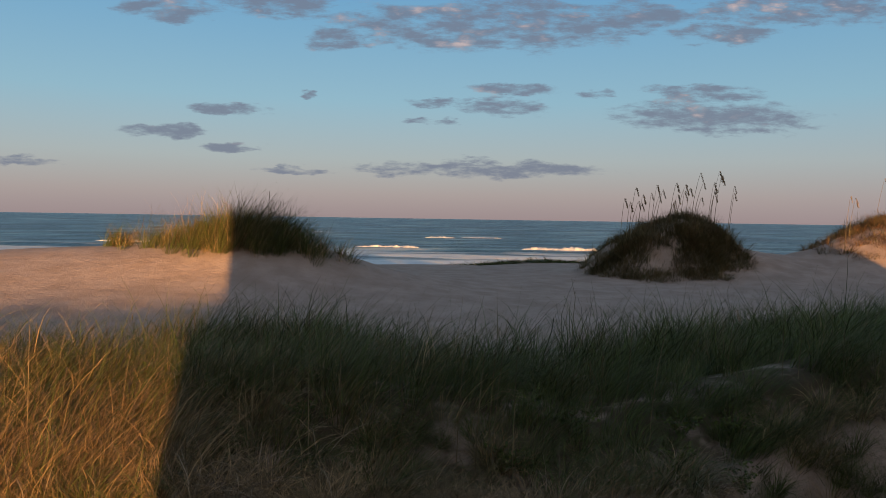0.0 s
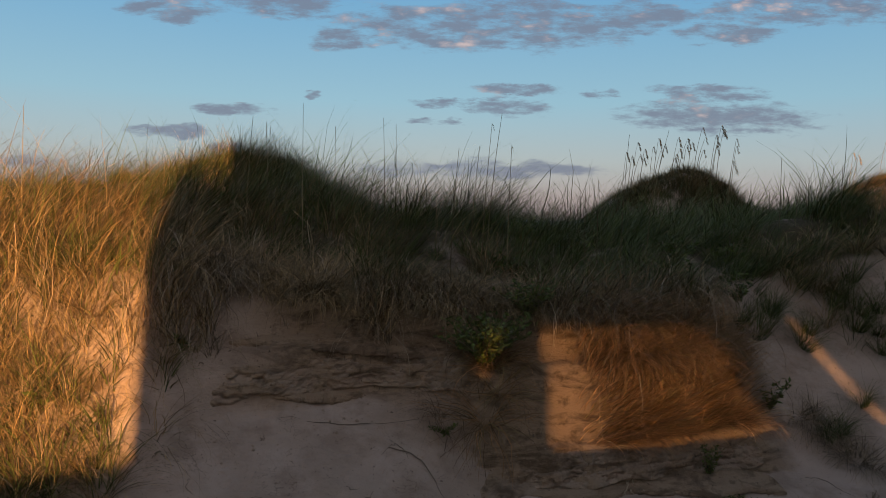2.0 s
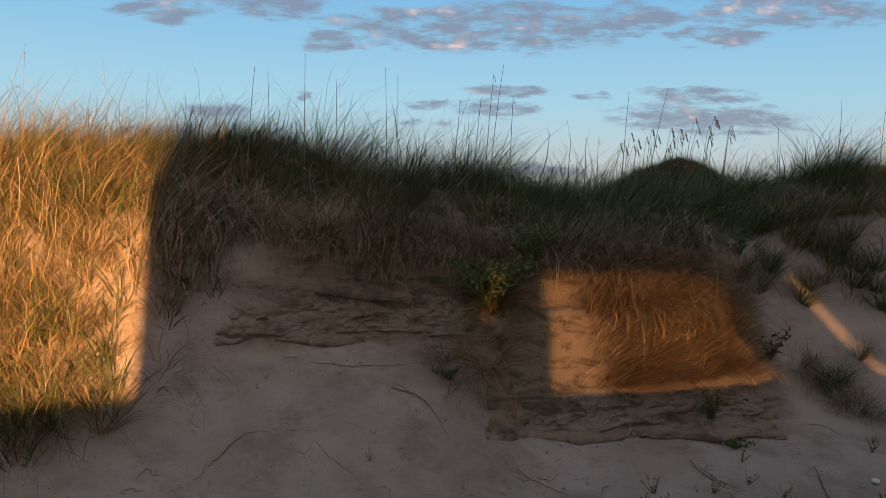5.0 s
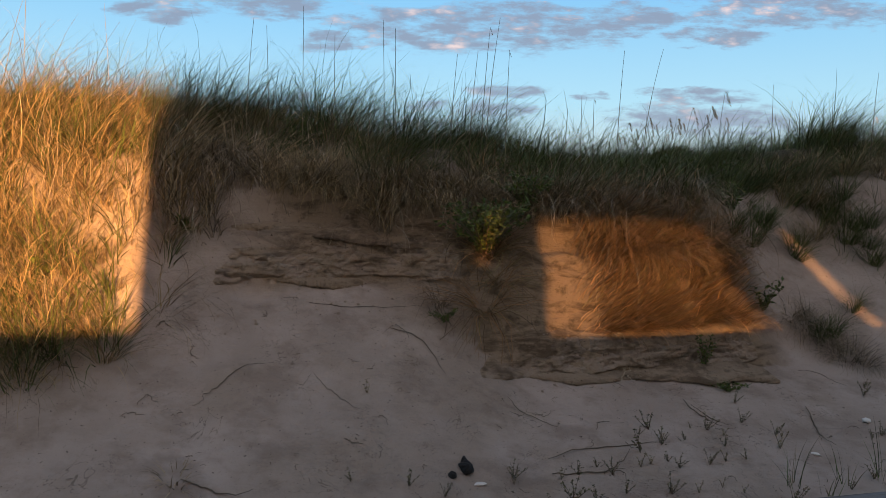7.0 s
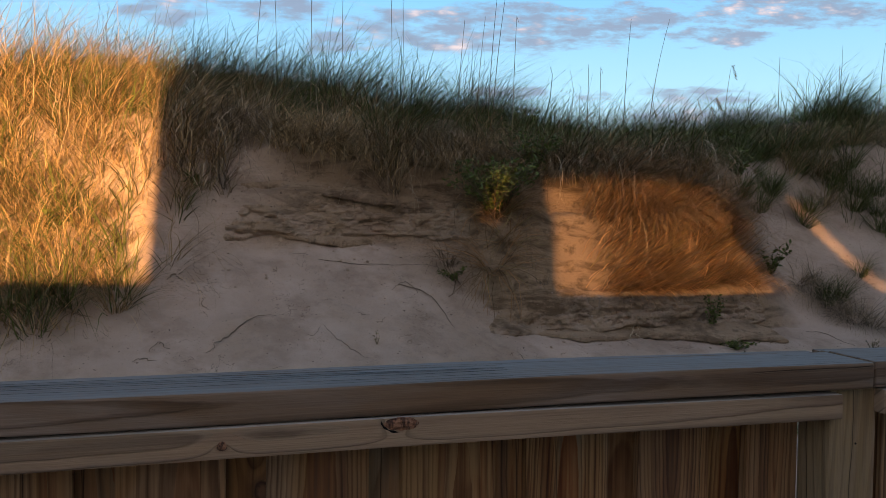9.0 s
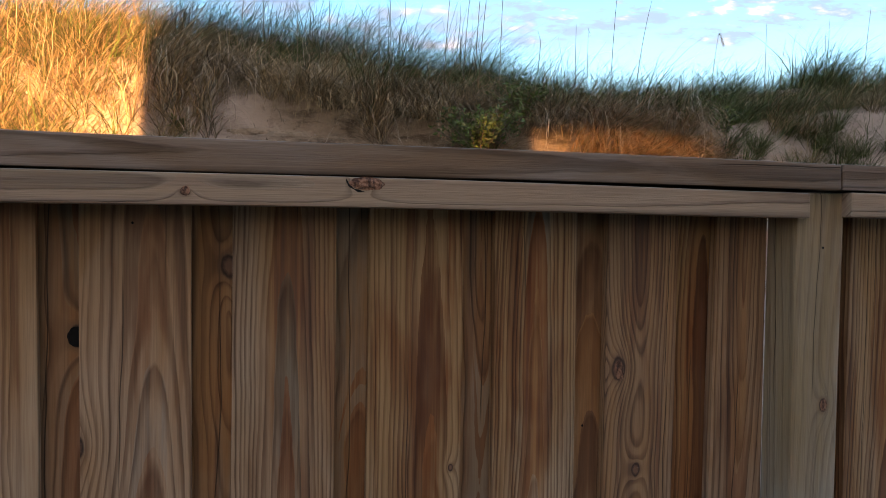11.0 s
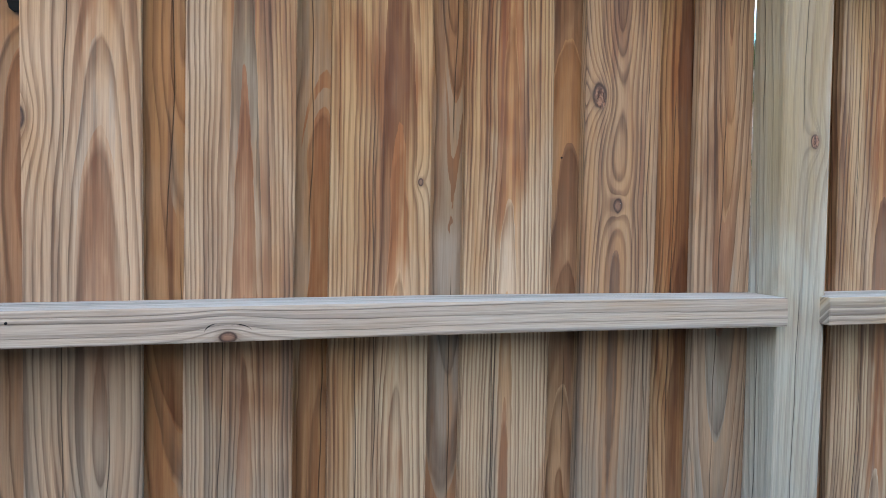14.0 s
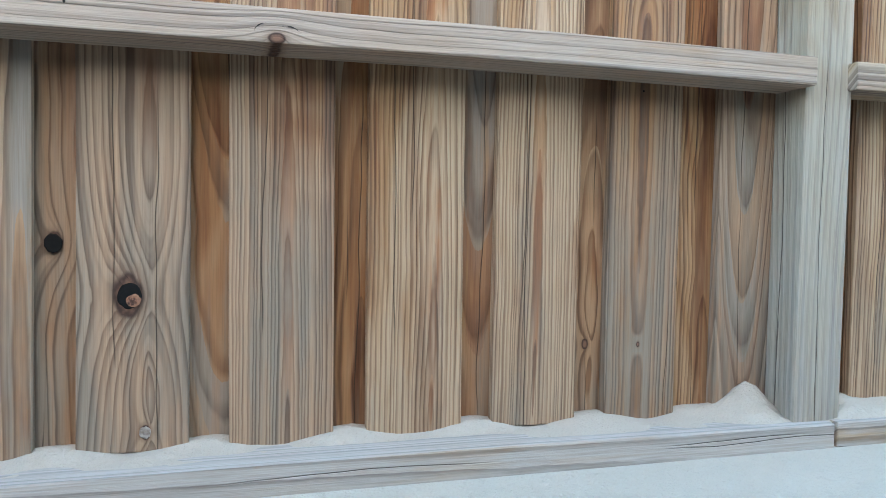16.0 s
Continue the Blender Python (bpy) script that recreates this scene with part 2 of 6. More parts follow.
def wood(name, along, tone, late, grey, weather, wander=1.0, amber=0.7, lines=0.8):
    """Weathered pine: growth rings of a log cut along a board, bent round its knots, with fibres, cracks and grey patches.
    along: the board's long axis; knot_a, knot_l, knot_r (and 2, 3) on the object: its knots; ring_gap, pith, deep, arch: its rings."""
    mat = bpy.data.materials.new(name)
    mat.use_nodes = True
    gg = Graph(mat.node_tree)
    p = gg.node("ShaderNodeTexCoord", 3)
    X, Y, Z = gg.node("ShaderNodeSeparateXYZ", None, {0: p}).outputs
    seed = gg.node("ShaderNodeObjectInfo", 5)
    flat_a, l, d = (X, Z, Y) if along == "z" else (Z, X, Y)
    a = gg.math("ADD", flat_a, gg.math("MULTIPLY", d, 0.9))   # the grain turns the corner on to a board's sides
    s2 = gg.math("FRACT", gg.math("MULTIPLY", seed, 17.31))
    s3 = gg.math("FRACT", gg.math("MULTIPLY", seed, 53.77))
    shift = gg.math("MULTIPLY", seed, 41.0)
    ls = gg.math("ADD", l, shift)

    def own(key):
        return gg.node("ShaderNodeAttribute", 2, attribute_type="OBJECT", attribute_name=key)

    def field(fa, fl, detail, rough=0.55, third=s3, warp=0.0):
        """Noise at fa across and fl along a board."""
        v = gg.node("ShaderNodeCombineXYZ", 0, {0: gg.math("MULTIPLY", a, fa), 1: gg.math("MULTIPLY", ls, fl), 2: third})
        return gg.noise(v, 1.0, detail, rough, warp=warp)

    n1 = gg.math("SUBTRACT", field(4.0, 2.2, 2.0, 0.5), 0.5)
    n2 = gg.math("SUBTRACT", field(16.0, 5.0, 3.0, 0.55), 0.5)
    n3 = gg.math("SUBTRACT", field(90.0, 26.0, 2.0, 0.5), 0.5)
    # knots
    bend = heart = rim = close = None
    for tag in ("", "2", "3"):
        ka, kl, kr = (own("knot_" + c + tag) for c in "alr")
        ea = gg.math("SUBTRACT", flat_a, ka)
        el = gg.math("SUBTRACT", l, kl)
        rho = gg.math("SQRT", gg.math("ADD", gg.math("MULTIPLY", ea, ea), gg.math("MULTIPLY", gg.math("MULTIPLY", el, el), 0.42)))
        near = gg.math("ADD", gg.math("DIVIDE", rho, gg.math("MAXIMUM", kr, 0.001)), gg.math("MULTIPLY", n3, 0.5))
        push = gg.math("MULTIPLY", gg.math("POWER", 2.718, gg.math("MULTIPLY", near, -0.42)), gg.math("MULTIPLY", kr, 3.2))
        hh = gg.smooth(near, 1.1, 0.8)
        rr = gg.math("MULTIPLY", gg.smooth(near, 1.7, 1.0), 0.45)
        bend, heart, rim, close = (push, hh, rr, near) if bend is None else (gg.math("ADD", bend, push), gg.math("MAXIMUM", heart, hh), gg.math("MAXIMUM", rim, rr), gg.math("MINIMUM", close, near))
    # the log's rings, cut at a depth that changes along the board: straight lines at its sides, pointed arches in its middle
    across = gg.math("ADD", gg.math("SUBTRACT", a, gg.math("MULTIPLY_ADD", n1, 0.020 * wander, own("pith"))), gg.math("MULTIPLY", n2, 0.006 * wander))
    depth = gg.math("ADD", gg.math("MULTIPLY_ADD", l, own("arch"), own("deep")), gg.math("MULTIPLY", n1, 0.022 * wander))
    r = gg.math("SQRT", gg.math("MULTIPLY_ADD", across, across, gg.math("MULTIPLY", depth, depth)))
    r = gg.math("ADD", bend, gg.math("MULTIPLY_ADD", n3, 0.0016, r))
    loose = gg.node("ShaderNodeCombineXYZ", 0, {0: gg.math("MULTIPLY", r, 70.0), 1: gg.math("MULTIPLY", ls, 0.5), 2: gg.math("MULTIPLY", s2, 31.0)})
    loose = gg.math("SUBTRACT", gg.noise(loose, 1.0, 2.0, 0.6), 0.5)
    phase = gg.math("MULTIPLY_ADD", loose, 2.4, gg.math("DIVIDE", r, own("ring_gap")))
    saw = gg.math("FRACT", phase)
    ring = gg.ramp(saw, [(0.0, 0.0), (0.38, 0.10), (0.66, 0.75), (0.84, 1.0), (0.95, 0.08)])
    which = gg.math("FRACT", gg.math("MULTIPLY", gg.math("SINE", gg.math("MULTIPLY_ADD", gg.math("FLOOR", phase), 12.99, gg.math("MULTIPLY", seed, 78.2))), 437.58))
    middle = gg.smooth(gg.math("DIVIDE", gg.math("ABSOLUTE", depth), gg.math("MAXIMUM", r, 0.001)), 0.62, 0.95)
    fibre = field(520.0, 10.0, 3.0, 0.6)
    streak = field(62.0, 1.1, 4.0, 0.6)
    patch = field(11.0, 2.4, 4.0, 0.62)
    stain = field(7.0, 1.6, 3.0, 0.6, s2, 0.8)
    ring = gg.math("MULTIPLY", ring, gg.math("MULTIPLY_ADD", gg.smooth(streak, 0.28, 0.68), 0.55, 0.5), clamp=True)
    base = gg.mix(ring, tone, late)
    cast = gg.mix(s2, (1.02, 1.01, 0.95), (0.90, 0.80, 0.74))
    base = gg.mix(1.0, base, cast, "MULTIPLY")
    # single rings stand out in the middle: amber, brown or bluish grey
    tongue = gg.ramp(which, [(0.0, (late[0] * 1.95, late[1] * 1.5, late[2] * 1.05)), (0.34, tone), (0.50, (late[0] * 1.2, late[1] * 1.0, late[2] * 0.85)), (0.70, (0.27, 0.235, 0.20)), (0.80, (tone[0] * 0.88, tone[1] * 0.68, tone[2] * 0.48))], "CONSTANT")
    base = gg.mix(gg.math("MULTIPLY", gg.math("MULTIPLY", middle, amber), gg.smooth(gg.math("MULTIPLY_ADD", streak, 0.5, gg.math("MULTIPLY", patch, 0.7)), 0.45, 0.64)), base, gg.mix(1.0, tongue, gg.mix(ring, (1.0, 1.0, 1.0), (0.72, 0.66, 0.62)), "MULTIPLY"))
    # long stains: brown that ran with the grain, and silvered streaks
    base = gg.mix(gg.math("MULTIPLY", gg.smooth(gg.math("MULTIPLY_ADD", stain, 0.6, gg.math("MULTIPLY", streak, 0.5)), 0.55, 0.72), 1.1 * amber), base, gg.mix(1.0, base, (0.58, 0.38, 0.26), "MULTIPLY"))
    grime = gg.math("MULTIPLY_ADD", field(26.0, 1.5, 5.0, 0.66, s2), 0.65, gg.math("MULTIPLY", streak, 0.4))
    base = gg.mix(gg.math("MULTIPLY", gg.smooth(grime, 0.50, 0.68), 0.85 * amber), base, gg.mix(1.0, base, (0.50, 0.37, 0.285), "MULTIPLY"))
    rich = gg.mix(1.0, base, (0.80, 0.655, 0.47), "MULTIPLY")
    # Richer brown towards the top, greyer towards the ground, with ragged edges.
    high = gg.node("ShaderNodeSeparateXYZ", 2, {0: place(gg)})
    tall = gg.smooth(high, 0.55, 1.05)
    base = gg.mix(gg.smooth(gg.math("ADD", gg.math("MULTIPLY", tall, 0.20), gg.math("MULTIPLY_ADD", s3, 0.22, stain)), 0.50, 0.80), base, rich)
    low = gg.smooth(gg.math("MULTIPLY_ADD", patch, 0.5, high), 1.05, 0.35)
    greyed = gg.smooth(gg.math("ADD", gg.math("MULTIPLY", streak, 0.45), gg.math("MULTIPLY_ADD", s2, 0.16, gg.math("MULTIPLY", patch, 0.6))), 0.62 - 0.3 * weather, 0.84 - 0.3 * weather)
    greyed = gg.math("MULTIPLY_ADD", low, 0.25 * weather, gg.math("MULTIPLY", greyed, gg.math("MULTIPLY_ADD", low, 0.72, 0.28)), clamp=True)
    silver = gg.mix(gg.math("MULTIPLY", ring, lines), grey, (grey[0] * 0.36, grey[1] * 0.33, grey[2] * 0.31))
    base = gg.mix(gg.math("MULTIPLY", greyed, 0.85), base, silver)
    # Faces turned up get the sky's light as grey colour, besides some bleaching.
    up = gg.node("ShaderNodeSeparateXYZ", 2, {0: gg.node("ShaderNodeNewGeometry", 1)})
    sky_grey = gg.mix(gg.math("MULTIPLY", ring, 0.7), tuple(0.9 * v for v in grey), (0.17, 0.16, 0.15))
    base = gg.mix(gg.math("MULTIPLY", gg.smooth(up, 0.6, 0.95), gg.math("MULTIPLY_ADD", gg.smooth(patch, 0.3, 0.7), 0.25, 0.65)), base, sky_grey)
    base = gg.mix(gg.math("MULTIPLY", gg.smooth(fibre, 0.40, 0.75), 0.28), base, (0.09, 0.05, 0.03))
    # cracks that run with the grain
    crack = None
    for k, (f1, f2) in enumerate(((3.3, 9.1), (7.7, 2.3))):
        drift = gg.node("ShaderNodeCombineXYZ", 0, {0: f1, 1: gg.math("MULTIPLY", ls, 2.2), 2: s3})
        line = gg.math("ABSOLUTE", gg.math("SUBTRACT", gg.math("MULTIPLY_ADD", gg.math("SUBTRACT", gg.noise(drift, 1.0, 3.0), 0.5), 0.035, a), gg.math("MULTIPLY_ADD", s2 if k else s3, 0.09, -0.045)))
        broken = gg.node("ShaderNodeCombineXYZ", 0, {0: f2, 1: gg.math("MULTIPLY", ls, 1.7), 2: s2})
        one = gg.math("MULTIPLY", gg.smooth(line, 0.0011, 0.0002), gg.smooth(gg.noise(broken, 1.0, 1.0), 0.47, 0.53))
        crack = one if crack is None else gg.math("MAXIMUM", crack, one)
    base = gg.mix(gg.math("MULTIPLY", crack, 0.85), base, (0.03, 0.016, 0.010))
    base = gg.mix(rim, base, (0.15, 0.085, 0.05))
    kn = gg.mix(gg.smooth(gg.math("MULTIPLY_ADD", gg.noise(p, 130.0, 3.0), 0.5, close), 0.6, 1.15), (0.17, 0.088, 0.055), (0.045, 0.024, 0.017))
    base = gg.mix(heart, base, kn)
    rough = gg.math("MULTIPLY_ADD", fibre, 0.2, 0.68)
    relief = gg.math("SUBTRACT", gg.math("MULTIPLY_ADD", ring, 0.6, gg.math("MULTIPLY", fibre, 0.35)), gg.math("MULTIPLY", crack, 2.0))
    bump = gg.node("ShaderNodeBump", 0, {"Strength": 0.5, "Distance": 0.004, "Height": relief})
    gg.node("ShaderNodeOutputMaterial", None, {0: gg.node("ShaderNodeBsdfPrincipled", 0, {"Base Color": base, "Roughness": rough, "Normal": bump, "Specular IOR Level": 0.25})})
    return mat


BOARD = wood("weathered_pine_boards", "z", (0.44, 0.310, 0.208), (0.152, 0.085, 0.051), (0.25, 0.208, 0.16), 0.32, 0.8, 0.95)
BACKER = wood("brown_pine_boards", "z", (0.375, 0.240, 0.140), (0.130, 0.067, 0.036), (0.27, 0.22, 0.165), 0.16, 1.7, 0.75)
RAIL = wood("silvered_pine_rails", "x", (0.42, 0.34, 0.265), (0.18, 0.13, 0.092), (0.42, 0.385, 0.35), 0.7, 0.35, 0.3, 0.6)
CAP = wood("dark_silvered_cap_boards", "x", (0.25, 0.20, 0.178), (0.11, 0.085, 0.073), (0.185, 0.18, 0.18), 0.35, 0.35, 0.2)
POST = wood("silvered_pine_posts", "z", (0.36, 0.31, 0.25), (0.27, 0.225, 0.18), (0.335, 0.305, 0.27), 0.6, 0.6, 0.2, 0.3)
# The unseen house is kept pale to throw light back on the fence.
SIDING = surface("pale_bounce_siding", lambda gg: gg.mix(gg.noise(gg.scaled(place(gg), 1.0, 1.0, 7.0), 3.0, 3.0), (0.40, 0.385, 0.36), (0.50, 0.48, 0.45)), 0.8)
SCREEN_GREY = surface("shade_screen_grey", lambda gg: gg.mix(gg.noise(gg.scaled(place(gg), 1.0, 1.0, 7.0), 3.0, 3.0), (0.12, 0.105, 0.09), (0.20, 0.18, 0.16)), 0.9)


# ---- shaping helpers ----
def part(name, bm, material, parent, label=""):
    """Links a bmesh as one mesh object under a thing or a part."""
    me = bpy.data.meshes.new(name)
    bm.to_mesh(me)
    bm.free()
    me.materials.append(material)
    ob = new(name, me)
    ob.parent = parent
    return tagged(ob, label)


def box(bm, x0, x1, y0, y1, z0, z1):
    m = Matrix.LocRotScale(((x0 + x1) / 2, (y0 + y1) / 2, (z0 + z1) / 2), None, (x1 - x0, y1 - y0, z1 - z0))
    return bmesh.ops.create_cube(bm, size=1.0, matrix=m)["verts"]


def sheet(name, verts, quads, material, attributes=None, smooth=True):
    """A mesh object from arrays of places and of four-cornered faces."""
    me = bpy.data.meshes.new(name)
    verts = np.asarray(verts, np.float32)
    quads = np.asarray(quads, np.int32)
    me.vertices.add(len(verts))
    me.vertices.foreach_set("co", verts.ravel())
    me.loops.add(quads.size)
    me.loops.foreach_set("vertex_index", quads.ravel())
    me.polygons.add(len(quads))
    me.polygons.foreach_set("loop_start", np.arange(0, quads.size, 4, dtype=np.int32))
    me.polygons.foreach_set("use_smooth", np.full(len(quads), smooth))
    me.update(calc_edges=True)
    for key, values in (attributes or {}).items():
        me.attributes.new(key, "FLOAT", "POINT").data.foreach_set("value", np.asarray(values, np.float32).ravel())
    me.materials.append(material)
    return new(name, me)


def lattice(x, y, seed=0):
    """Smooth value noise in 0..1 at unit spacing."""
    xi, yi = np.floor(x), np.floor(y)
    fx, fy = x - xi, y - yi
    fx, fy = fx * fx * (3 - 2 * fx), fy * fy * (3 - 2 * fy)

    def h(i, j):
        v = np.sin(i * 127.1 + j * 311.7 + seed * 74.7) * 43758.5453
        return v - np.floor(v)
    return (h(xi, yi) * (1 - fx) + h(xi + 1, yi) * fx) * (1 - fy) + (h(xi, yi + 1) * (1 - fx) + h(xi + 1, yi + 1) * fx) * fy


def rough_noise(x, y, seed=0, octaves=4):
    out, amp = 0.0, 0.5
    for k in range(octaves):
        out = out + amp * (lattice(x, y, seed + k) - 0.5)
        x, y, amp = x * 2.03 + 5.2, y * 2.03 + 1.7, amp * 0.5
    return out


def ease(v, lo, hi):
    t = np.clip((v - lo) / (hi - lo), 0, 1)
    return t * t * (3 - 2 * t)


# ---- the ground ----
# bearing of the dune's bank: x, toe distance, toe height, brink distance, brink height
BANK = np.array([(-6.0, 3.3, 0.80, 4.4, 2.10), (-2.0, 3.35, 0.78, 4.50, 2.10), (-1.2, 4.05, 1.15, 4.78, 2.02), (-0.5, 4.55, 1.28, 5.02, 1.90), (0.1, 4.55, 1.12, 5.02, 1.84),
                 (0.4, 4.45, 0.80, 5.02, 1.85), (1.1, 4.52, 0.74, 5.12, 1.80), (1.8, 4.80, 0.76, 5.42, 1.87), (2.6, 5.00, 0.75, 6.2, 1.98),
                 (4.0, 5.2, 0.85, 6.7, 2.25), (8.0, 5.3, 0.95, 6.9, 2.25)])
SEA_LEVEL = -2.6


def bank(x):
    near = (-0.32, -0.16, 0.0, 0.16, 0.32)
    return [sum(np.interp(x + d, BANK[:, 0], BANK[:, k]) for d in near) / len(near) for k in (1, 2, 3, 4)]


def hill(x, y, cx, cy, rx, ry, h, power=2.0):
    q = np.sqrt(((x - cx) / rx) ** 2 + ((y - cy) / ry) ** 2)
    return h * np.exp(-q ** power)


def face_part(x, y):
    """How far up the bank's face a place lies, 0 to 1."""
    ty, tz, by, bz = bank(x + 0.25 * rough_noise(x * 1.3, y * 0.4, 7))
    return np.clip((y + 0.10 * rough_noise(x * 3.0, y * 1.0, 3) - ty) / (by - ty), 0, 1), tz, bz


def terrain(x, y):
    x, y = np.asarray(x, float), np.asarray(y, float)
    ty, tz, by, bz = bank(x)
    f, _, _ = face_part(x, y)
    mid = ease(x, -1.5, -0.9) * (1 - ease(x, 2.0, 2.7))
    # ledges left by the sea in the steep part of the face
    wave = 0.05 * rough_noise(x * 1.7, y * 0.0, 21)
    steps = 0.45 * ease(f, 0.02, 0.10) * ease(x, 0.25, 0.5) * 0.55 + 0.5 * ease(f, 0.24 + wave, 0.36 + wave) + 0.28 * ease(f, 0.52 + wave, 0.66 + wave) + 0.22 * f
    steps = np.minimum(steps / (1 + 0.2 * ease(x, 0.25, 0.5)), 1.0) * ease(f, 0.0, 0.02)
    plain = 0.35 * f + 0.65 * ease(f, 0.0, 1.0)
    up = mid * np.maximum(steps, 0.6 * plain) + (1 - mid) * plain
    up = up + (1 - up) * ease(f, 0.75, 1.0)
    front = tz * (np.clip((y - 1.25) / (ty - 1.25), 0, 1)) ** 1.9 - 0.024 * (1 - ease(y, 1.2, 1.8))
    z = np.where(f > 0, tz + (bz - tz) * up, front)
    # crest and back of the near dune
    crest = np.interp(x, (-6, -1, 0.3, 1.3, 2.6, 4.5, 9), (0.30, 0.42, 0.38, 0.18, 0.32, 0.38, 0.3))
    far_y = np.interp(x, (-2, 1.5, 4, 9), (6.2, 6.7, 7.6, 7.8))
    back = np.where(y > by, crest * np.exp(-((y - far_y) / 1.0) ** 2) * ease(y, by, by + 0.5), 0)
    flat = 2.08 + 0.0 * x
    z = np.where(y > by, bz + (flat - bz) * ease(y, by, by + 3.0) + back, z)
    # the open sand, the far dunes and the beach
    open_sand = ease(y, 7.0, 12.0)
    z = z + open_sand * (hill(x, y, -8.5, 18.0, 7.5, 5.0, 0.95) + hill(x, y, -4.3, 17.0, 2.6, 1.9, 0.52) + hill(x, y, -3.0, 17.6, 2.0, 1.6, 0.2)
                         + hill(x, y, 6.85, 24.2, 2.05, 1.9, 1.02, 5.0) + hill(x, y, 7.9, 24.2, 1.2, 1.4, 0.10) + hill(x, y, 8.8, 24.4, 1.5, 1.7, 0.34) + hill(x, y, 9.3, 24.6, 3.4, 2.6, 0.72) + hill(x, y, 16.2, 26.5, 3.3, 3.0, 2.0) + hill(x, y, 11.5, 33.0, 5.0, 4.0, 0.6))
    z = z + hill(x, y, 4.2, 35.5, 2.8, 2.2, 0.75)
    drop = ease(y, 26.0, 46.0)
    z = z * (1 - drop) + drop * np.interp(y, (26, 46, 60, 100, 130), (1.6, -0.6, -1.5, SEA_LEVEL - 0.05, SEA_LEVEL - 2.5))
    side = ease(np.abs(x), 60, 200)
    z = z * (1 - side) + side * np.where(y > 60, z, np.where(y > 8, 1.5, 0.0))
    # the yard behind the fence
    bumps = 0.05 * rough_noise(x * 1.1, y * 1.1, 1) + 0.10 * rough_noise(x * 0.3, y * 0.3, 5) * ease(y, 7, 12)
    fine = 0.035 * rough_noise(x * 6.0, y * 6.0, 2) * (0.35 + 1.0 * np.where((f > 0) & (f < 1), 1.0, 0.0)) * (1 - ease(y, 8, 10))
    fine = fine + 0.45 * rough_noise(x * 1.2, y * 1.2, 9) * np.where(z > 2.5, 1.0, 0.0) * ease(y, 20, 22) * (1 - ease(y, 28, 30))
    fine = fine + 0.05 * rough_noise(x * 5.0, y * 16.0, 14) * np.where((f > 0) & (f < 1), 1.0, 0.0) * ease(x, -1.4, -1.0) * (1 - ease(x, 2.0, 2.4))
    yard = ease(y, 1.3, 2.2)
    return z + (bumps + fine) * yard


def green_end(x):
    """Where the grass on the back of the near dune ends."""
    return np.interp(x, (-6, -4.3, -3.4, -2, -0.8, 0.2, 1.5, 4.3, 7, 9), (8.6, 9.0, 10.2, 11.4, 10.2, 8.6, 9.2, 11.5, 13.2, 13.4)) + 0.8 * rough_noise(x * 1.3, x * 0, 88)


def stretch(dense, out, far, grow=1.13):
    lines = [float(v) for v in dense]
    step, v = lines[-1] - lines[-2], lines[-1]
    while v < out:
        step *= grow
        v += step
        lines.append(v)
    lines[-1] = max(lines[-1], far)
    return lines


right = stretch(np.arange(0, 4.4, 0.035), 3600, 4000)
left = stretch(np.arange(0, 3.2, 0.035), 3600, 4000)
gx = np.array([-v for v in reversed(left[1:])] + right)
ahead_lines = stretch(np.arange(2.5, 7.0, 0.028), 140, 150, 1.03)
behind_lines = stretch(np.arange(0, 1.0, 0.12), 3600, 4000, 1.25)
gy = np.array([2.5 - v for v in reversed(behind_lines[1:])] + ahead_lines)
mx, my = np.meshgrid(gx, gy)
mz = terrain(mx, my)
ff, _, _ = face_part(mx, my)
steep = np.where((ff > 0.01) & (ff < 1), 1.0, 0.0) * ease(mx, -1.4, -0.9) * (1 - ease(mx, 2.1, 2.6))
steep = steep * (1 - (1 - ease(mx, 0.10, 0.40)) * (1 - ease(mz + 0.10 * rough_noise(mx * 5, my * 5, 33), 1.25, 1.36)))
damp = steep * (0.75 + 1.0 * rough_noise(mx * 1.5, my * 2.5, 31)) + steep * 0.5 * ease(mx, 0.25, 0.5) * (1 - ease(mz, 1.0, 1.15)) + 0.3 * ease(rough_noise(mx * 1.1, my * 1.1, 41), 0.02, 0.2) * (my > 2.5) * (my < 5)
beach = ease(my, 60, 80)
litter = np.where((my > 2.0) & (my < 9), 0.9, 0.1)
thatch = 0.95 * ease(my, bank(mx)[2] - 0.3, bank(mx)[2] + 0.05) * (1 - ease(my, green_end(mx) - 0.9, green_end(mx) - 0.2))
n_x, n_y = len(gx), len(gy)
ids = np.arange(n_x * n_y).reshape(n_y, n_x)
quads = np.stack([ids[:-1, :-1], ids[:-1, 1:], ids[1:, 1:], ids[1:, :-1]], -1).reshape(-1, 4)
# The unseen yard is darkened so less light bounces on to the fence.
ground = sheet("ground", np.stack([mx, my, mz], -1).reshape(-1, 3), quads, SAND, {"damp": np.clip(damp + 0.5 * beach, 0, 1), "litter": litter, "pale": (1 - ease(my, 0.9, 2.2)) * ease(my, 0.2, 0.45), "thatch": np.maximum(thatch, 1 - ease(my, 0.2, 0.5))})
tagged(ground, "pale beach sand with an eroded dune bank", "sand", kind="structure")

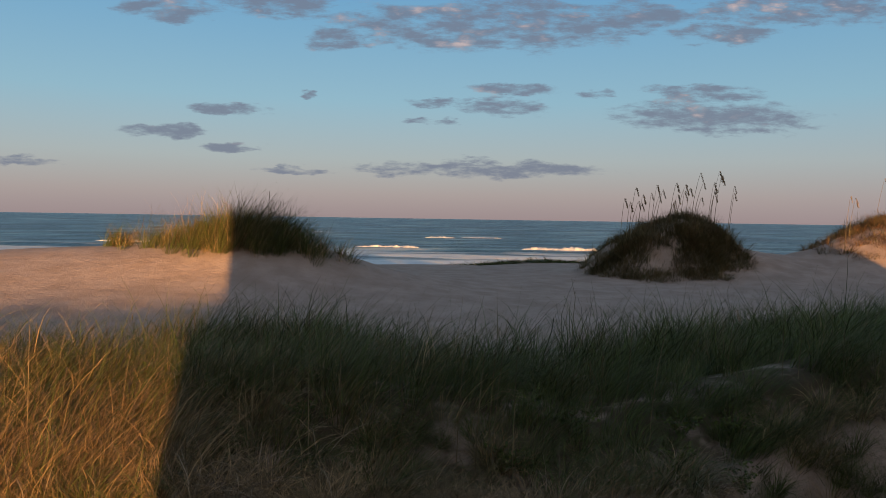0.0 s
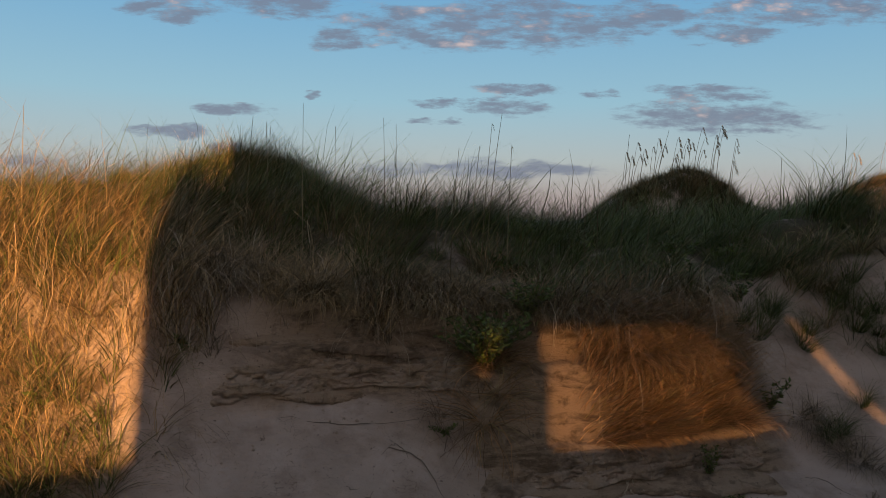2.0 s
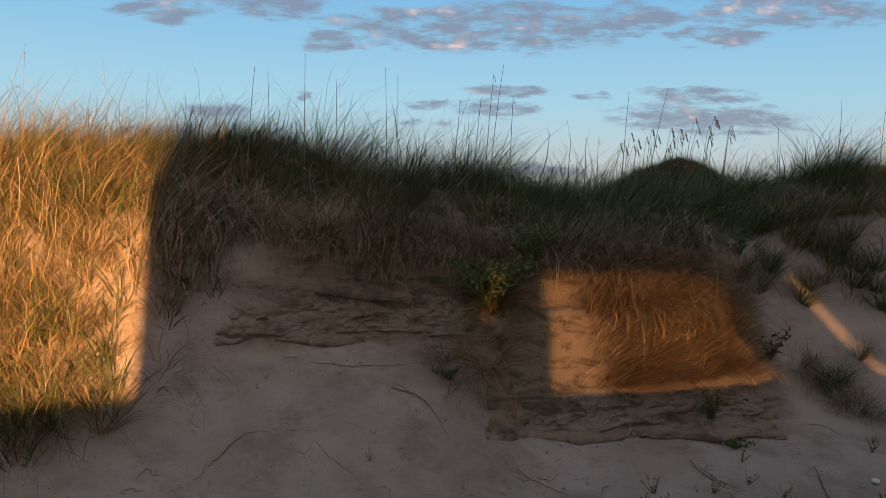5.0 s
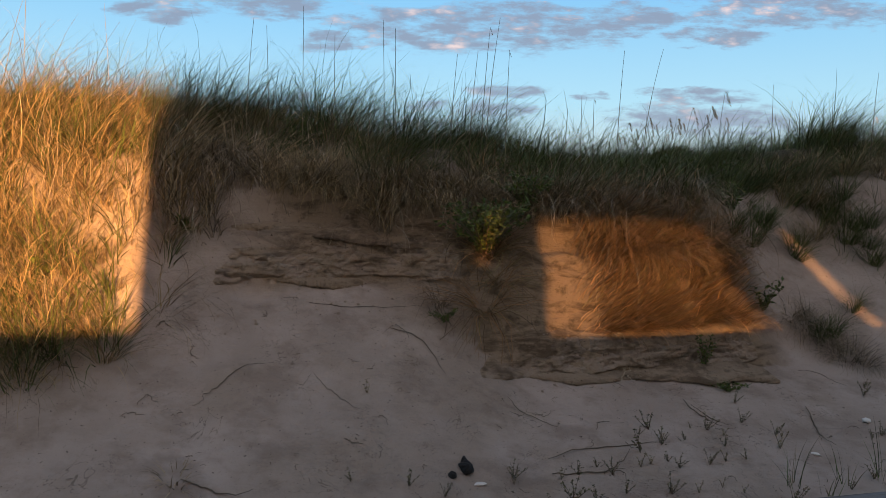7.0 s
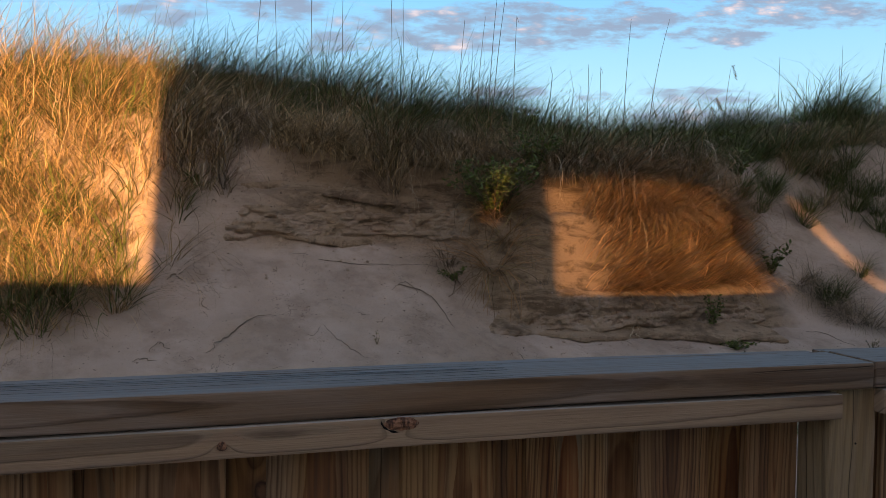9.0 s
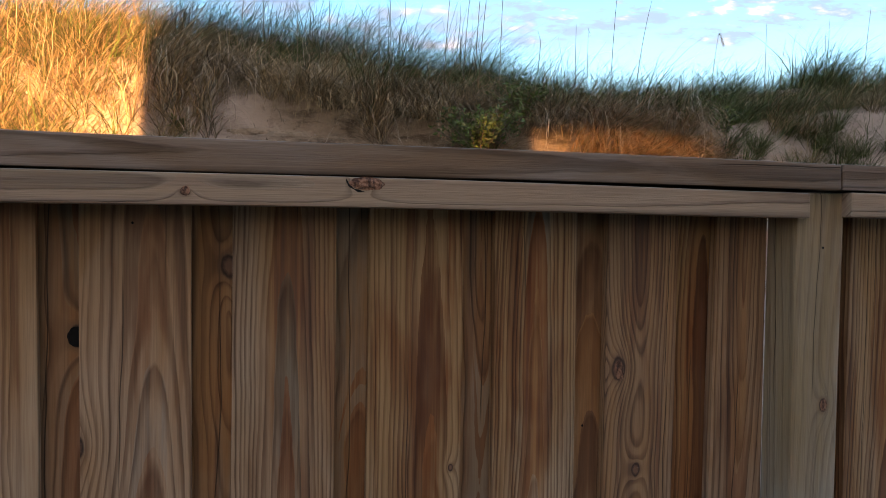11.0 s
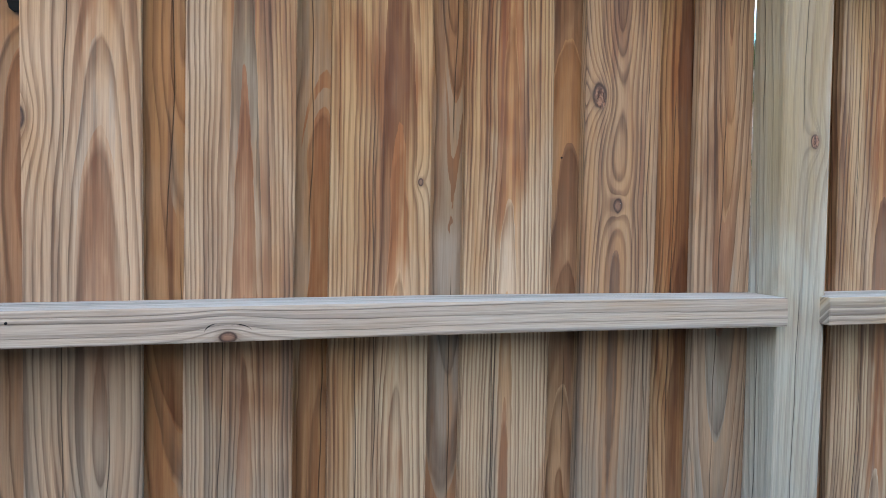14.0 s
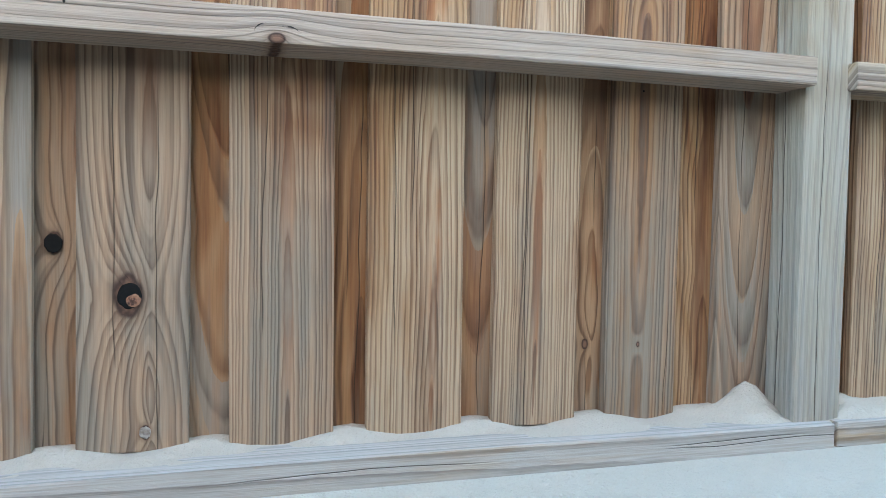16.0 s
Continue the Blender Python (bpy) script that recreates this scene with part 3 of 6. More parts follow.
# ---- the sea ----
def sea_color(gg):
    p = place(gg)
    n = gg.noise(gg.scaled(p, 0.25, 1.0, 1.0), 0.09, 4.0, 0.6)
    deep = gg.mix(gg.smooth(n, 0.35, 0.7), (0.05, 0.13, 0.19), (0.10, 0.21, 0.275))
    y = gg.node("ShaderNodeSeparateXYZ", 1, {0: p})
    near = gg.smooth(y, 190.0, 100.0)
    x = gg.node("ShaderNodeSeparateXYZ", 0, {0: p})
    off = gg.math("LOGARITHM", gg.math("MAXIMUM", y, 1.0), 2.718)      # log distance: the painted swell lines widen away from the shore
    lines = gg.noise(gg.node("ShaderNodeCombineXYZ", 0, {0: gg.math("MULTIPLY", x, 0.022), 1: gg.math("MULTIPLY", off, 11.0), 2: 0.0}), 1.0, 5.0, 0.62, warp=0.3)
    # The swell's dark troughs and bright slopes are painted into the colour.
    deep = gg.mix(gg.smooth(lines, 0.43, 0.56), (0.010, 0.042, 0.075), deep)
    deep = gg.mix(gg.smooth(lines, 0.56, 0.66), deep, (0.20, 0.32, 0.37))
    # The shallows carry the sky's reflection in their pale colour.
    deep = gg.mix(gg.smooth(y, 128.0, 104.0), deep, (0.26, 0.30, 0.33))
    streak = gg.noise(gg.node("ShaderNodeCombineXYZ", 0, {0: gg.math("MULTIPLY", x, 0.04), 1: gg.math("MULTIPLY", off, 17.0), 2: 3.7}), 1.0, 5.0, 0.65, warp=0.4)
    foam = gg.math("MULTIPLY", gg.smooth(gg.math("MULTIPLY_ADD", near, 0.30, streak), 0.61, 0.74), gg.math("MULTIPLY_ADD", near, 0.9, 0.14))
    return gg.mix(foam, deep, (0.62, 0.66, 0.68))


def sea_bump(gg):
    p = place(gg)
    a = gg.noise(gg.scaled(p, 0.3, 1.0, 1.0), 0.16, 5.0, 0.62)
    b = gg.noise(gg.scaled(p, 0.5, 1.0, 1.0), 0.9, 3.0, 0.6)
    return gg.math("MULTIPLY_ADD", b, 0.25, a)


SEA = surface("sea_water", sea_color, 0.32, sea_bump, 1.0, 2.5, spec=0.16)
FOAM = surface("sea_foam", lambda gg: gg.mix(gg.noise(place(gg), 0.8, 5.0, 0.7), (0.55, 0.58, 0.6), (0.85, 0.85, 0.84)), 0.9, lambda gg: gg.noise(place(gg), 1.5, 4.0, 0.7), 0.8, 0.4)
sx = np.array(sorted(set(np.round(np.concatenate([np.linspace(-90, 90, 120), -np.geomspace(95, 4200, 24), np.geomspace(95, 4200, 24)]), 2))))
sy = np.concatenate([np.arange(88, 260, 0.9), np.geomspace(262, 4500, 60)])
wx_, wy_ = np.meshgrid(sx, sy)
swell = 0.35 * rough_noise(wx_ * 0.02, wy_ * 0.11, 11, 3) * 2 + 0.12 * rough_noise(wx_ * 0.12, wy_ * 0.5, 13, 2)
swell = swell * ease(wy_, 96, 125) * (1 - ease(wy_, 600, 1200))
ids = np.arange(wx_.size).reshape(wx_.shape)
quads = np.stack([ids[:-1, :-1], ids[:-1, 1:], ids[1:, 1:], ids[1:, :-1]], -1).reshape(-1, 4)
sea = sheet("water", np.stack([wx_, wy_, SEA_LEVEL + swell], -1).reshape(-1, 3), quads, SEA)
tagged(sea, "blue-grey ocean with low swell reaching the horizon", "sea", kind="structure")


def breaker(x0, x1, y, h, seed):
    """A line of white water: a low ragged ridge that tapers to both ends."""
    n, k = 70, 7
    u = np.linspace(0, 1, n)[:, None] * np.ones((1, k))
    w = np.linspace(-1, 1, k)[None, :] * np.ones((n, 1))
    x = x0 + (x1 - x0) * u
    body = np.sin(np.pi * u) ** 0.4 * (0.65 + 1.2 * rough_noise(u * 14, w * 1.5, seed))
    yy = y + 2.0 * rough_noise(u * 5, u * 0, seed + 3) + w * 2.4 * np.clip(body, 0.1, 2)
    z = SEA_LEVEL + h * np.clip(body, 0, 2) * (1 - w * w) ** 0.7 * (1 + rough_noise(u * 40, w * 3, seed + 9)) - 0.05
    i = np.arange(n * k).reshape(n, k)
    q = np.stack([i[:-1, :-1], i[:-1, 1:], i[1:, 1:], i[1:, :-1]], -1).reshape(-1, 4)
    ob = sheet("breaking_wave", np.stack([x, yy, z], -1).reshape(-1, 3), q, FOAM)
    return tagged(ob, "white foaming crest of a breaking wave", "wave", "breaking waves")


for k, (x0, x1, y, h) in enumerate([(16, 34, 158, 0.95), (-19, -5, 160, 0.75), (-34, -26, 150, 0.45), (-6, 4, 240, 0.7), (6, 20, 250, 0.35), (-80, -63, 172, 0.6), (-64, -50, 150, 0.5), (-14, 24, 128, 0.28), (46, 66, 150, 0.5), (42, 56, 200, 0.3), (-60, -42, 300, 0.3)]):
    breaker(x0, x1, y, h, 50 + 7 * k)


# ---- the fence ----
TURN_F = math.atan(0.272)
fence = new("fence")
fence.matrix_world = pose(0, 0.92, 0, 0, 0, math.degrees(TURN_F))
tagged(fence, "weathered board-on-board pine fence with a flat cap", "fence")


def plank(name, u0, u1, v0, v1, z0, z1, material, parent=None, bevel=0.003, label="", knot=None, ragged=0.0, dome=0.0, knot2=None, rings=None, taper=0.0, knot3=None):
    """One board with eased edges, its mesh centred on itself. knot: (u, z, radius)."""
    cu, cv, cz = (u0 + u1) / 2, (v0 + v1) / 2, (z0 + z1) / 2
    bm = bmesh.new()
    box(bm, u0 - cu, u1 - cu, v0 - cv, v1 - cv, z0 - cz, z1 - cz)
    long_z = (z1 - z0) > (u1 - u0)
    bmesh.ops.bevel(bm, geom=bm.edges[:], offset=bevel, segments=2, affect="EDGES", profile=0.6)
    cuts = 9 if long_z else 24
    edges = [e for e in bm.edges if abs((e.verts[0].co - e.verts[1].co)[2 if long_z else 0]) > 0.05]
    bmesh.ops.subdivide_edges(bm, edges=edges, cuts=cuts, use_grid_fill=False)
    rnd = random.Random(int(1000 * (u0 + 7 * z0 + 3 * v0)) & 0xffff)
    bow, twist, ph = rnd.uniform(-1, 1) * 0.0025, rnd.uniform(-1, 1) * 0.0015, rnd.uniform(0, 6)
    for v in bm.verts:
        l = v.co.z if long_z else v.co.x
        s = math.sin(l * 2.3 + ph)
        v.co.y += bow * s + twist * (v.co.x if long_z else v.co.z) * 12 * l
        if long_z:
            v.co.x += 0.0012 * math.sin(l * 5.1 + ph) - (taper * max(0.0, l / 0.6) if v.co.x > 0 else 0.0)
            if dome and v.co.z < z0 - cz + 0.02:
                q = 2 * v.co.x / (u1 - u0)
                v.co.z += dome * q * q
        else:
            v.co.z += 0.0016 * math.sin(l * 4.3 + ph) + ragged * (noise.noise(Vector((l * 9, v.co.y * 40, ph))))
    ob = part(name, bm, material, parent or fence, label)
    ob.location = (cu, cv, cz)
    for tag, kn in (("", knot), ("2", knot2), ("3", knot3)):
        here = ((kn[0] - cu, kn[1] - cz, kn[2]) if long_z else (kn[1] - cz, kn[0] - cu, kn[2])) if kn else (9.0, 90.0, 0.01)
        ob["knot_a" + tag], ob["knot_l" + tag], ob["knot_r" + tag] = here
    wide = (u1 - u0) if long_z else (z1 - z0)
    rings = rings or (rnd.uniform(0.0055, 0.010), rnd.uniform(-0.3, 0.3) * wide, rnd.uniform(0.012, 0.05), rnd.uniform(-0.06, 0.06))
    ob["ring_gap"], ob["pith"], ob["deep"], ob["arch"] = rings
    return ob


# front boards: ends; ring gap, pith, depth and its change; knots
FRONT = [(-0.617, -0.476, (0.008, 0.05, 0.02, 0.02), [(-0.503, 0.679, 0.010)]),
         (-0.425, -0.284, (0.0095, 0.012, 0.026, 0.050), [(-0.361, 0.23, 0.020), (-0.34, 0.045, 0.007), (-0.431, 0.83, 0.012)]),
         (-0.232, -0.088, (0.0058, -0.004, 0.020, 0.030), []),
         (-0.040, 0.104, (0.0068, 0.016, 0.024, 0.034), [(0.089, 0.765, 0.004)]),
         (0.155, 0.293, (0.0056, -0.010, 0.018, 0.028), []),
         (0.345, 0.472, (0.0060, -0.014, 0.020, -0.012), [(0.369, 0.906, 0.013), (0.405, 0.738, 0.008), (0.402, 0.14, 0.003)]),
         (0.546, 0.6514, (0.0085, -0.006, 0.030, -0.060), []), (0.825, 0.965, (0.007, 0.02, 0.03, 0.03), [])]
FRONT += [(-0.81 - 0.193 * k, -0.67 - 0.193 * k, None, []) for k in range(16)] + [(1.02 + 0.193 * k, 1.16 + 0.193 * k, None, []) for k in range(33)]
for u0, u1, rings, knots in FRONT:
    k1, k2, k3 = (knots + [None] * 3)[:3]
    plank("board", u0, u1, 0.0, 0.019, 0.016 + 0.004 * math.sin(9 * u0), 1.1965, BOARD, knot=k1, knot2=k2, knot3=k3, rings=rings, bevel=0.002, taper=0.0078 if 0.5 < u0 < 0.6 else 0.0)
BACK = [(-0.52, -0.39, (0.012, 0.03, 0.03, 0.03), [(-0.454, 0.298, 0.010), (-0.432, 0.976, 0.010)]), (-0.33, -0.19, (0.011, 0.015, 0.035, -0.09), [(-0.235, 1.07, 0.012)]), (-0.13, 0.0, (0.013, 0.01, 0.04, 0.05), []),
        (0.06, 0.20, (0.012, 0.0, 0.03, -0.06), []), (0.255, 0.385, (0.013, 0.0, 0.035, 0.08), [(0.318, 0.14, 0.006)]), (0.43, 0.585, (0.0065, 0.02, 0.03, 0.02), []), (0.742, 0.862, (0.012, 0.0, 0.03, -0.06), [])]
BACK += [(-0.715 - 0.193 * k, -0.575 - 0.193 * k, None, []) for k in range(16)] + [(0.925 + 0.193 * k, 1.065 + 0.193 * k, None, []) for k in range(33)]
for u0, u1, rings, knots in BACK:
    k1, k2 = (knots + [None] * 2)[:2]
    plank("board", u0, u1, 0.0205, 0.039, 0.004, 1.1965, BACKER, knot=k1, knot2=k2, rings=rings, bevel=0.002, dome=0.02)
JOINTS = [-1.69, 0.717, 3.12, 5.52]
for u in JOINTS:
    plank("post", u - 0.067, u + 0.025, -0.068, 0.003, -0.4, 1.1955, POST, bevel=0.005, knot=(u - 0.005, 0.844, 0.008), rings=(0.012, 0.03, 0.03, 0.05))
SPANS = [(-4.1, -1.69), (-1.69, 0.717), (0.717, 3.12), (3.12, 5.52), (5.52, 7.6)]
for a, b in SPANS:
    plank("cap_rail", a + 0.003, b - 0.003, -0.086, 0.016, 1.198, 1.240, CAP, rings=(0.009, -0.04, 0.03, 0.012), bevel=0.003, ragged=0.0004, label="dark grey silvered cap board")
    plank("cap_rail", a + 0.003, b - 0.022, 0.0185, 0.0355, 1.198, 1.238, CAP, rings=(0.008, 0.03, 0.03, 0.01), bevel=0.002, ragged=0.0008, label="split strip of the cap board")
    plank("cap_rail", a + 0.003, b - 0.010, 0.0380, 0.056, 1.198, 1.237, CAP, rings=(0.006, 0.03, 0.03, 0.01), bevel=0.002, ragged=0.0009, label="split back edge of the cap board")
    e0, e1 = a + (0.018 if a > -4 else 0), b - 0.064
    plank("top_rail", e0, e1, -0.089, -0.001, 1.154, 1.194, RAIL, knot=(-0.067, 1.185, 0.006) if a < 0 < b else None, knot2=(-0.289, 1.170, 0.0045) if a < 0 < b else None, rings=(0.012, -0.03, 0.02, 0.008), label="grey-brown top rail")
    plank("middle_rail", e0 - 0.002, e1, -0.089, -0.001, 0.556, 0.601, RAIL, knot=(-0.176, 0.562, 0.008) if a < 0 < b else None, rings=(0.012, 0.028, 0.02, 0.014), label="silvered middle rail")
    plank("bottom_rail", a + 0.003, b - 0.003, -0.089, -0.004, -0.06, 0.017, RAIL, rings=(0.013, -0.04, 0.03, 0.01), label="silvered bottom rail half buried in sand")


def dark_hole(u, z, r, v):
    """A fallen knot or a nail hole: its shade as a black dished plug with a ragged rim."""
    bm = bmesh.new()
    rings = []
    rnd = random.Random(int(z * 1000))
    wob_ = [rnd.uniform(0.93, 1.06) for _ in range(20)]
    for q, dep in ((1.0, -0.0004), (0.85, -0.0012), (0.5, -0.0008)):
        rings.append([bm.verts.new((u + r * q * wob_[i] * math.cos(i * math.tau / 20), v + dep, z + 1.1 * r * q * wob_[i] * math.sin(i * math.tau / 20))) for i in range(20)])
    for a, b in zip(rings, rings[1:]):
        for i in range(20):
            bm.faces.new((a[i], a[(i + 1) % 20], b[(i + 1) % 20], b[i]))
    bm.faces.new(rings[-1])
    return part("knot_hole", bm, GAP_SHADE, fence, "black disc for the shade in a knot or nail hole")


def knot_lump(u, z, ru, rz, v, rise, material, label, seed, tilt=0.0):
    """A loose knot: a low ragged dome, ridged round its heart, on a board's face."""
    bm = bmesh.new()
    rows, n = [], 28
    for i in range(9):
        q = 1 - i / 9
        row = []
        for k in range(n):
            w = k * math.tau / n
            e = 1 + 0.16 * noise.noise(Vector((2 * math.cos(w), 2 * math.sin(w), seed))) + 0.06 * noise.noise(Vector((7 * math.cos(w), 7 * math.sin(w), seed)))
            x, y = ru * q * e * math.cos(w), rz * q * e * math.sin(w)
            x, y = x * math.cos(tilt) - y * math.sin(tilt), x * math.sin(tilt) + y * math.cos(tilt)
            dep = rise * (1 - q ** 3) + 0.25 * rise * math.sin(9 * q + seed) + 0.5 * rise * noise.noise(Vector((x * 260, y * 260, seed)))
            row.append(bm.verts.new((u + x, v - max(dep, -0.0003) - 0.0004, z + y)))
        rows.append(row)
    for r0, r1 in zip(rows, rows[1:]):
        for k in range(n):
            bm.faces.new((r0[k], r0[(k + 1) % n], r1[(k + 1) % n], r1[k]))
    bm.faces.new(rows[-1])
    return part("knot", bm, material, fence, label)


def bark_gap(u, z, ru, rz, v, a0, a1, wide, seed):
    """A black crescent for the shade in the gap where a knot has shrunk from its board."""
    bm = bmesh.new()
    n = 22
    pairs = []
    for k in range(n + 1):
        t = k / n
        w = radians(a0 + (a1 - a0) * t)
        h = wide * math.sin(math.pi * (0.04 + 0.92 * t)) * (0.75 + 0.8 * noise.noise(Vector((5 * t, seed, 0))))
        pairs.append([bm.verts.new((u + (ru + s * h) * math.cos(w), v - 0.0007, z + (rz + s * h) * math.sin(w))) for s in (-0.5, 0.5)])
    for p0, p1 in zip(pairs, pairs[1:]):
        bm.faces.new((p0[0], p0[1], p1[1], p1[0]))
    return part("bark_gap", bm, GAP_SHADE, fence, "black ragged strip for the shade in a crack round a knot")


KNOT = surface("red_brown_knot_wood", lambda gg: gg.mix(gg.smooth(gg.noise(gg.scaled(place(gg), 1.0, 1.0, 0.6), 170.0, 4.0, 0.65), 0.38, 0.62), (0.06, 0.026, 0.016), (0.27, 0.13, 0.075)), 0.7, lambda gg: gg.noise(place(gg), 300.0, 3.0), 0.6, 0.003)
TORN = surface("torn_silvered_wood", lambda gg: gg.mix(gg.smooth(gg.noise(gg.scaled(place(gg), 0.7, 1.0, 1.3), 120.0, 5.0, 0.65), 0.36, 0.6), (0.20, 0.16, 0.13), (0.32, 0.28, 0.24)), 0.8, lambda gg: gg.noise(place(gg), 180.0, 4.0), 0.8, 0.004)
knot_lump(0.371, 0.902, 0.0095, 0.019, 0.0, 0.0035, KNOT, "loose red-brown oval knot", 1.3, 0.15)
bark_gap(0.369, 0.906, 0.0135, 0.0215, 0.0, 60, 215, 0.006, 2.0)
bark_gap(0.369, 0.906, 0.0130, 0.0215, 0.0, 225, 330, 0.0022, 5.0)
bark_gap(0.389, 0.884, 0.012, 0.012, 0.0, 215, 350, 0.0016, 7.0)
knot_lump(0.408, 0.738, 0.006, 0.0085, 0.0, 0.0008, TORN, "small grey knot", 3.3)
knot_lump(-0.060, 1.187, 0.024, 0.009, -0.089, 0.0022, KNOT, "brown half knot on the rail's edge", 4.1)
bark_gap(-0.062, 1.194, 0.026, 0.018, -0.089, 182, 268, 0.005, 4.4)
knot_lump(-0.289, 1.172, 0.0055, 0.0060, -0.089, 0.0010, KNOT, "small dark brown knot", 6.3)
bark_gap(-0.186, 0.568, 0.018, 0.012, -0.089, 100, 175, 0.0016, 9.0)
bark_gap(-0.165, 0.564, 0.020, 0.014, -0.089, 30, 110, 0.0016, 9.6)
knot_lump(0.712, 0.844, 0.0065, 0.0105, -0.068, 0.0012, KNOT, "brown knot in the post", 5.2)
knot_lump(-0.354, 0.223, 0.0095, 0.0085, -0.0012, 0.0010, KNOT, "brown splintered wood inside a knot hole", 7.7, 0.6)
knot_lump(-0.340, 0.045, 0.0075, 0.0085, 0.0, 0.0012, TORN, "small grey knot", 7.1)
dark_hole(-0.431, 0.976, 0.0125, 0.0185)
dark_hole(-0.506, 0.679, 0.0085, -0.0004)
bark_gap(-0.503, 0.679, 0.014, 0.013, 0.0, 20, 150, 0.003, 6.1)
dark_hole(-0.454, 0.298, 0.0115, 0.0185)
dark_hole(-0.359, 0.229, 0.0155, -0.0005)

def cap_crack(u0, u1, v0, v1, wide, seed):
    """A long drying crack in the cap's top: its shade as a thin black sliver that wanders and tapers."""
    bm = bmesh.new()
    n = 60
    pairs = []
    for k in range(n + 1):
        t = k / n
        u = u0 + (u1 - u0) * t
        v = v0 + (v1 - v0) * t + 0.004 * noise.noise(Vector((6 * u, seed, 0))) + 0.0015 * noise.noise(Vector((31 * u, seed, 4)))
        h = 0.5 * wide * math.sin(math.pi * t) ** 0.5 * (0.8 + 0.7 * noise.noise(Vector((12 * u, seed, 9))))
        z = 1.2408 if v < 0.017 else 1.2394
        pairs.append([bm.verts.new((u, v - h, z)), bm.verts.new((u, v + h, z))])
    for p0, p1 in zip(pairs, pairs[1:]):
        bm.faces.new((p0[0], p0[1], p1[1], p1[0]))
    return part("drying_crack", bm, GAP_SHADE, fence, "long black sliver for the shade in a drying crack of the cap board")


for k, (u0, u1, v0, v1, w) in enumerate([(-1.6, 0.5, -0.058, -0.050, 0.0022), (-1.5, 0.68, -0.036, -0.028, 0.0030), (-0.9, 0.66, -0.012, -0.006, 0.0034), (-1.3, 0.30, 0.006, 0.009, 0.0024), (-0.2, 0.69, -0.070, -0.066, 0.0018),
                                          (-0.7, 0.2, -0.022, -0.018, 0.0018), (0.75, 2.4, -0.04, -0.03, 0.0026), (0.74, 1.9, -0.008, -0.004, 0.003), (0.76, 1.6, -0.064, -0.06, 0.002)]):
    cap_crack(u0, u1, v0, v1, w, 3.0 + 1.7 * k)

# nail holes, as tiny black discs
for u, z, v in ((0.318, 0.81, 0.0202), (0.70, 1.105, -0.0682), (-0.42, 0.585, -0.0892), (0.40, 0.545, 0.0), (-0.36, 1.13, 0.0), (0.20, 1.13, 0.0)):
    dark_hole(u, z, 0.0017, v)

# ---- unseen low wall added behind, to dim the lower fence ----
bm = bmesh.new()
box(bm, -4.0, 7.5, -1.62, -1.5, -0.3, 0.9)
# A return added to cut low light from the left.
box(bm, -1.86, -1.74, -1.495, -0.10, -0.3, 0.9)
bmesh.ops.bevel(bm, geom=bm.edges[:], offset=0.01, segments=1, affect="EDGES")
me = bpy.data.meshes.new("wall_yard")
bm.to_mesh(me)
bm.free()
me.materials.append(SCREEN_GREY)
screen_wall = new("wall_yard", me)
screen_wall.matrix_world = fence.matrix_world
tagged(screen_wall, "unseen low grey wall added to dim the lower fence", "wall", kind="structure")

# drifts of sand on the bottom rail
nu, nv = 360, 16
uu, vv = np.meshgrid(np.linspace(-2.8, 3.1, nu), np.linspace(-0.083, 0.03, nv))
mound = 0.008 + 0.010 * ease(vv, -0.05, 0.02) + 0.014 * rough_noise(uu * 9, vv * 20, 71) + 0.006 * np.cos((uu + 0.258) * 2 * np.pi / 0.193) * ease(vv, -0.03, 0.005) + 0.055 * np.exp(-((uu - 0.605) / 0.04) ** 2 - ((vv + 0.01) / 0.035) ** 2) + 0.02 * np.exp(-((uu - 0.79) / 0.05) ** 2)
mound = mound * ease(vv, -0.088, -0.055) + 0.0 * uu
ids = np.arange(nu * nv).reshape(nv, nu)
quads = np.stack([ids[:-1, :-1], ids[:-1, 1:], ids[1:, 1:], ids[1:, :-1]], -1).reshape(-1, 4)
drift = sheet("sand_drift", np.stack([uu, vv, 0.008 + mound], -1).reshape(-1, 3), quads, SAND, {"damp": uu * 0, "litter": uu * 0, "pale": uu * 0 + 0.8, "thatch": uu * 0})
drift.matrix_world = fence.matrix_world
tagged(drift, "pale blown sand lying on the fence's bottom rail", "sand", kind="stuff")


# ---- the house behind, that shades the dune ----
house = new("house")
house.location = (0.645, -5.0, 0.0)
tagged(house, "tall pale beach house on an open ground floor", "house")


def slab(name, x0, x1, y0, y1, z0, z1, material=SIDING):
    bm = bmesh.new()
    box(bm, x0, x1, y0, y1, z0, z1)
    bmesh.ops.bevel(bm, geom=bm.edges[:], offset=0.01, segments=1, affect="EDGES")
    return part(name, bm, material, house)


def panel(name, corners):
    """A wall piece from its outline, x and z, 0.25 m thick."""
    bm = bmesh.new()
    front = [bm.verts.new((x, 0.0, z)) for x, z in corners]
    back = [bm.verts.new((x, -0.25, z)) for x, z in corners]
    bm.faces.new(front)
    bm.faces.new(back[::-1])
    for i in range(len(corners)):
        j = (i + 1) % len(corners)
        bm.faces.new((front[j], front[i], back[i], back[j]))
    bmesh.ops.recalc_face_normals(bm, faces=bm.faces[:])
    return part(name, bm, SIDING, house)


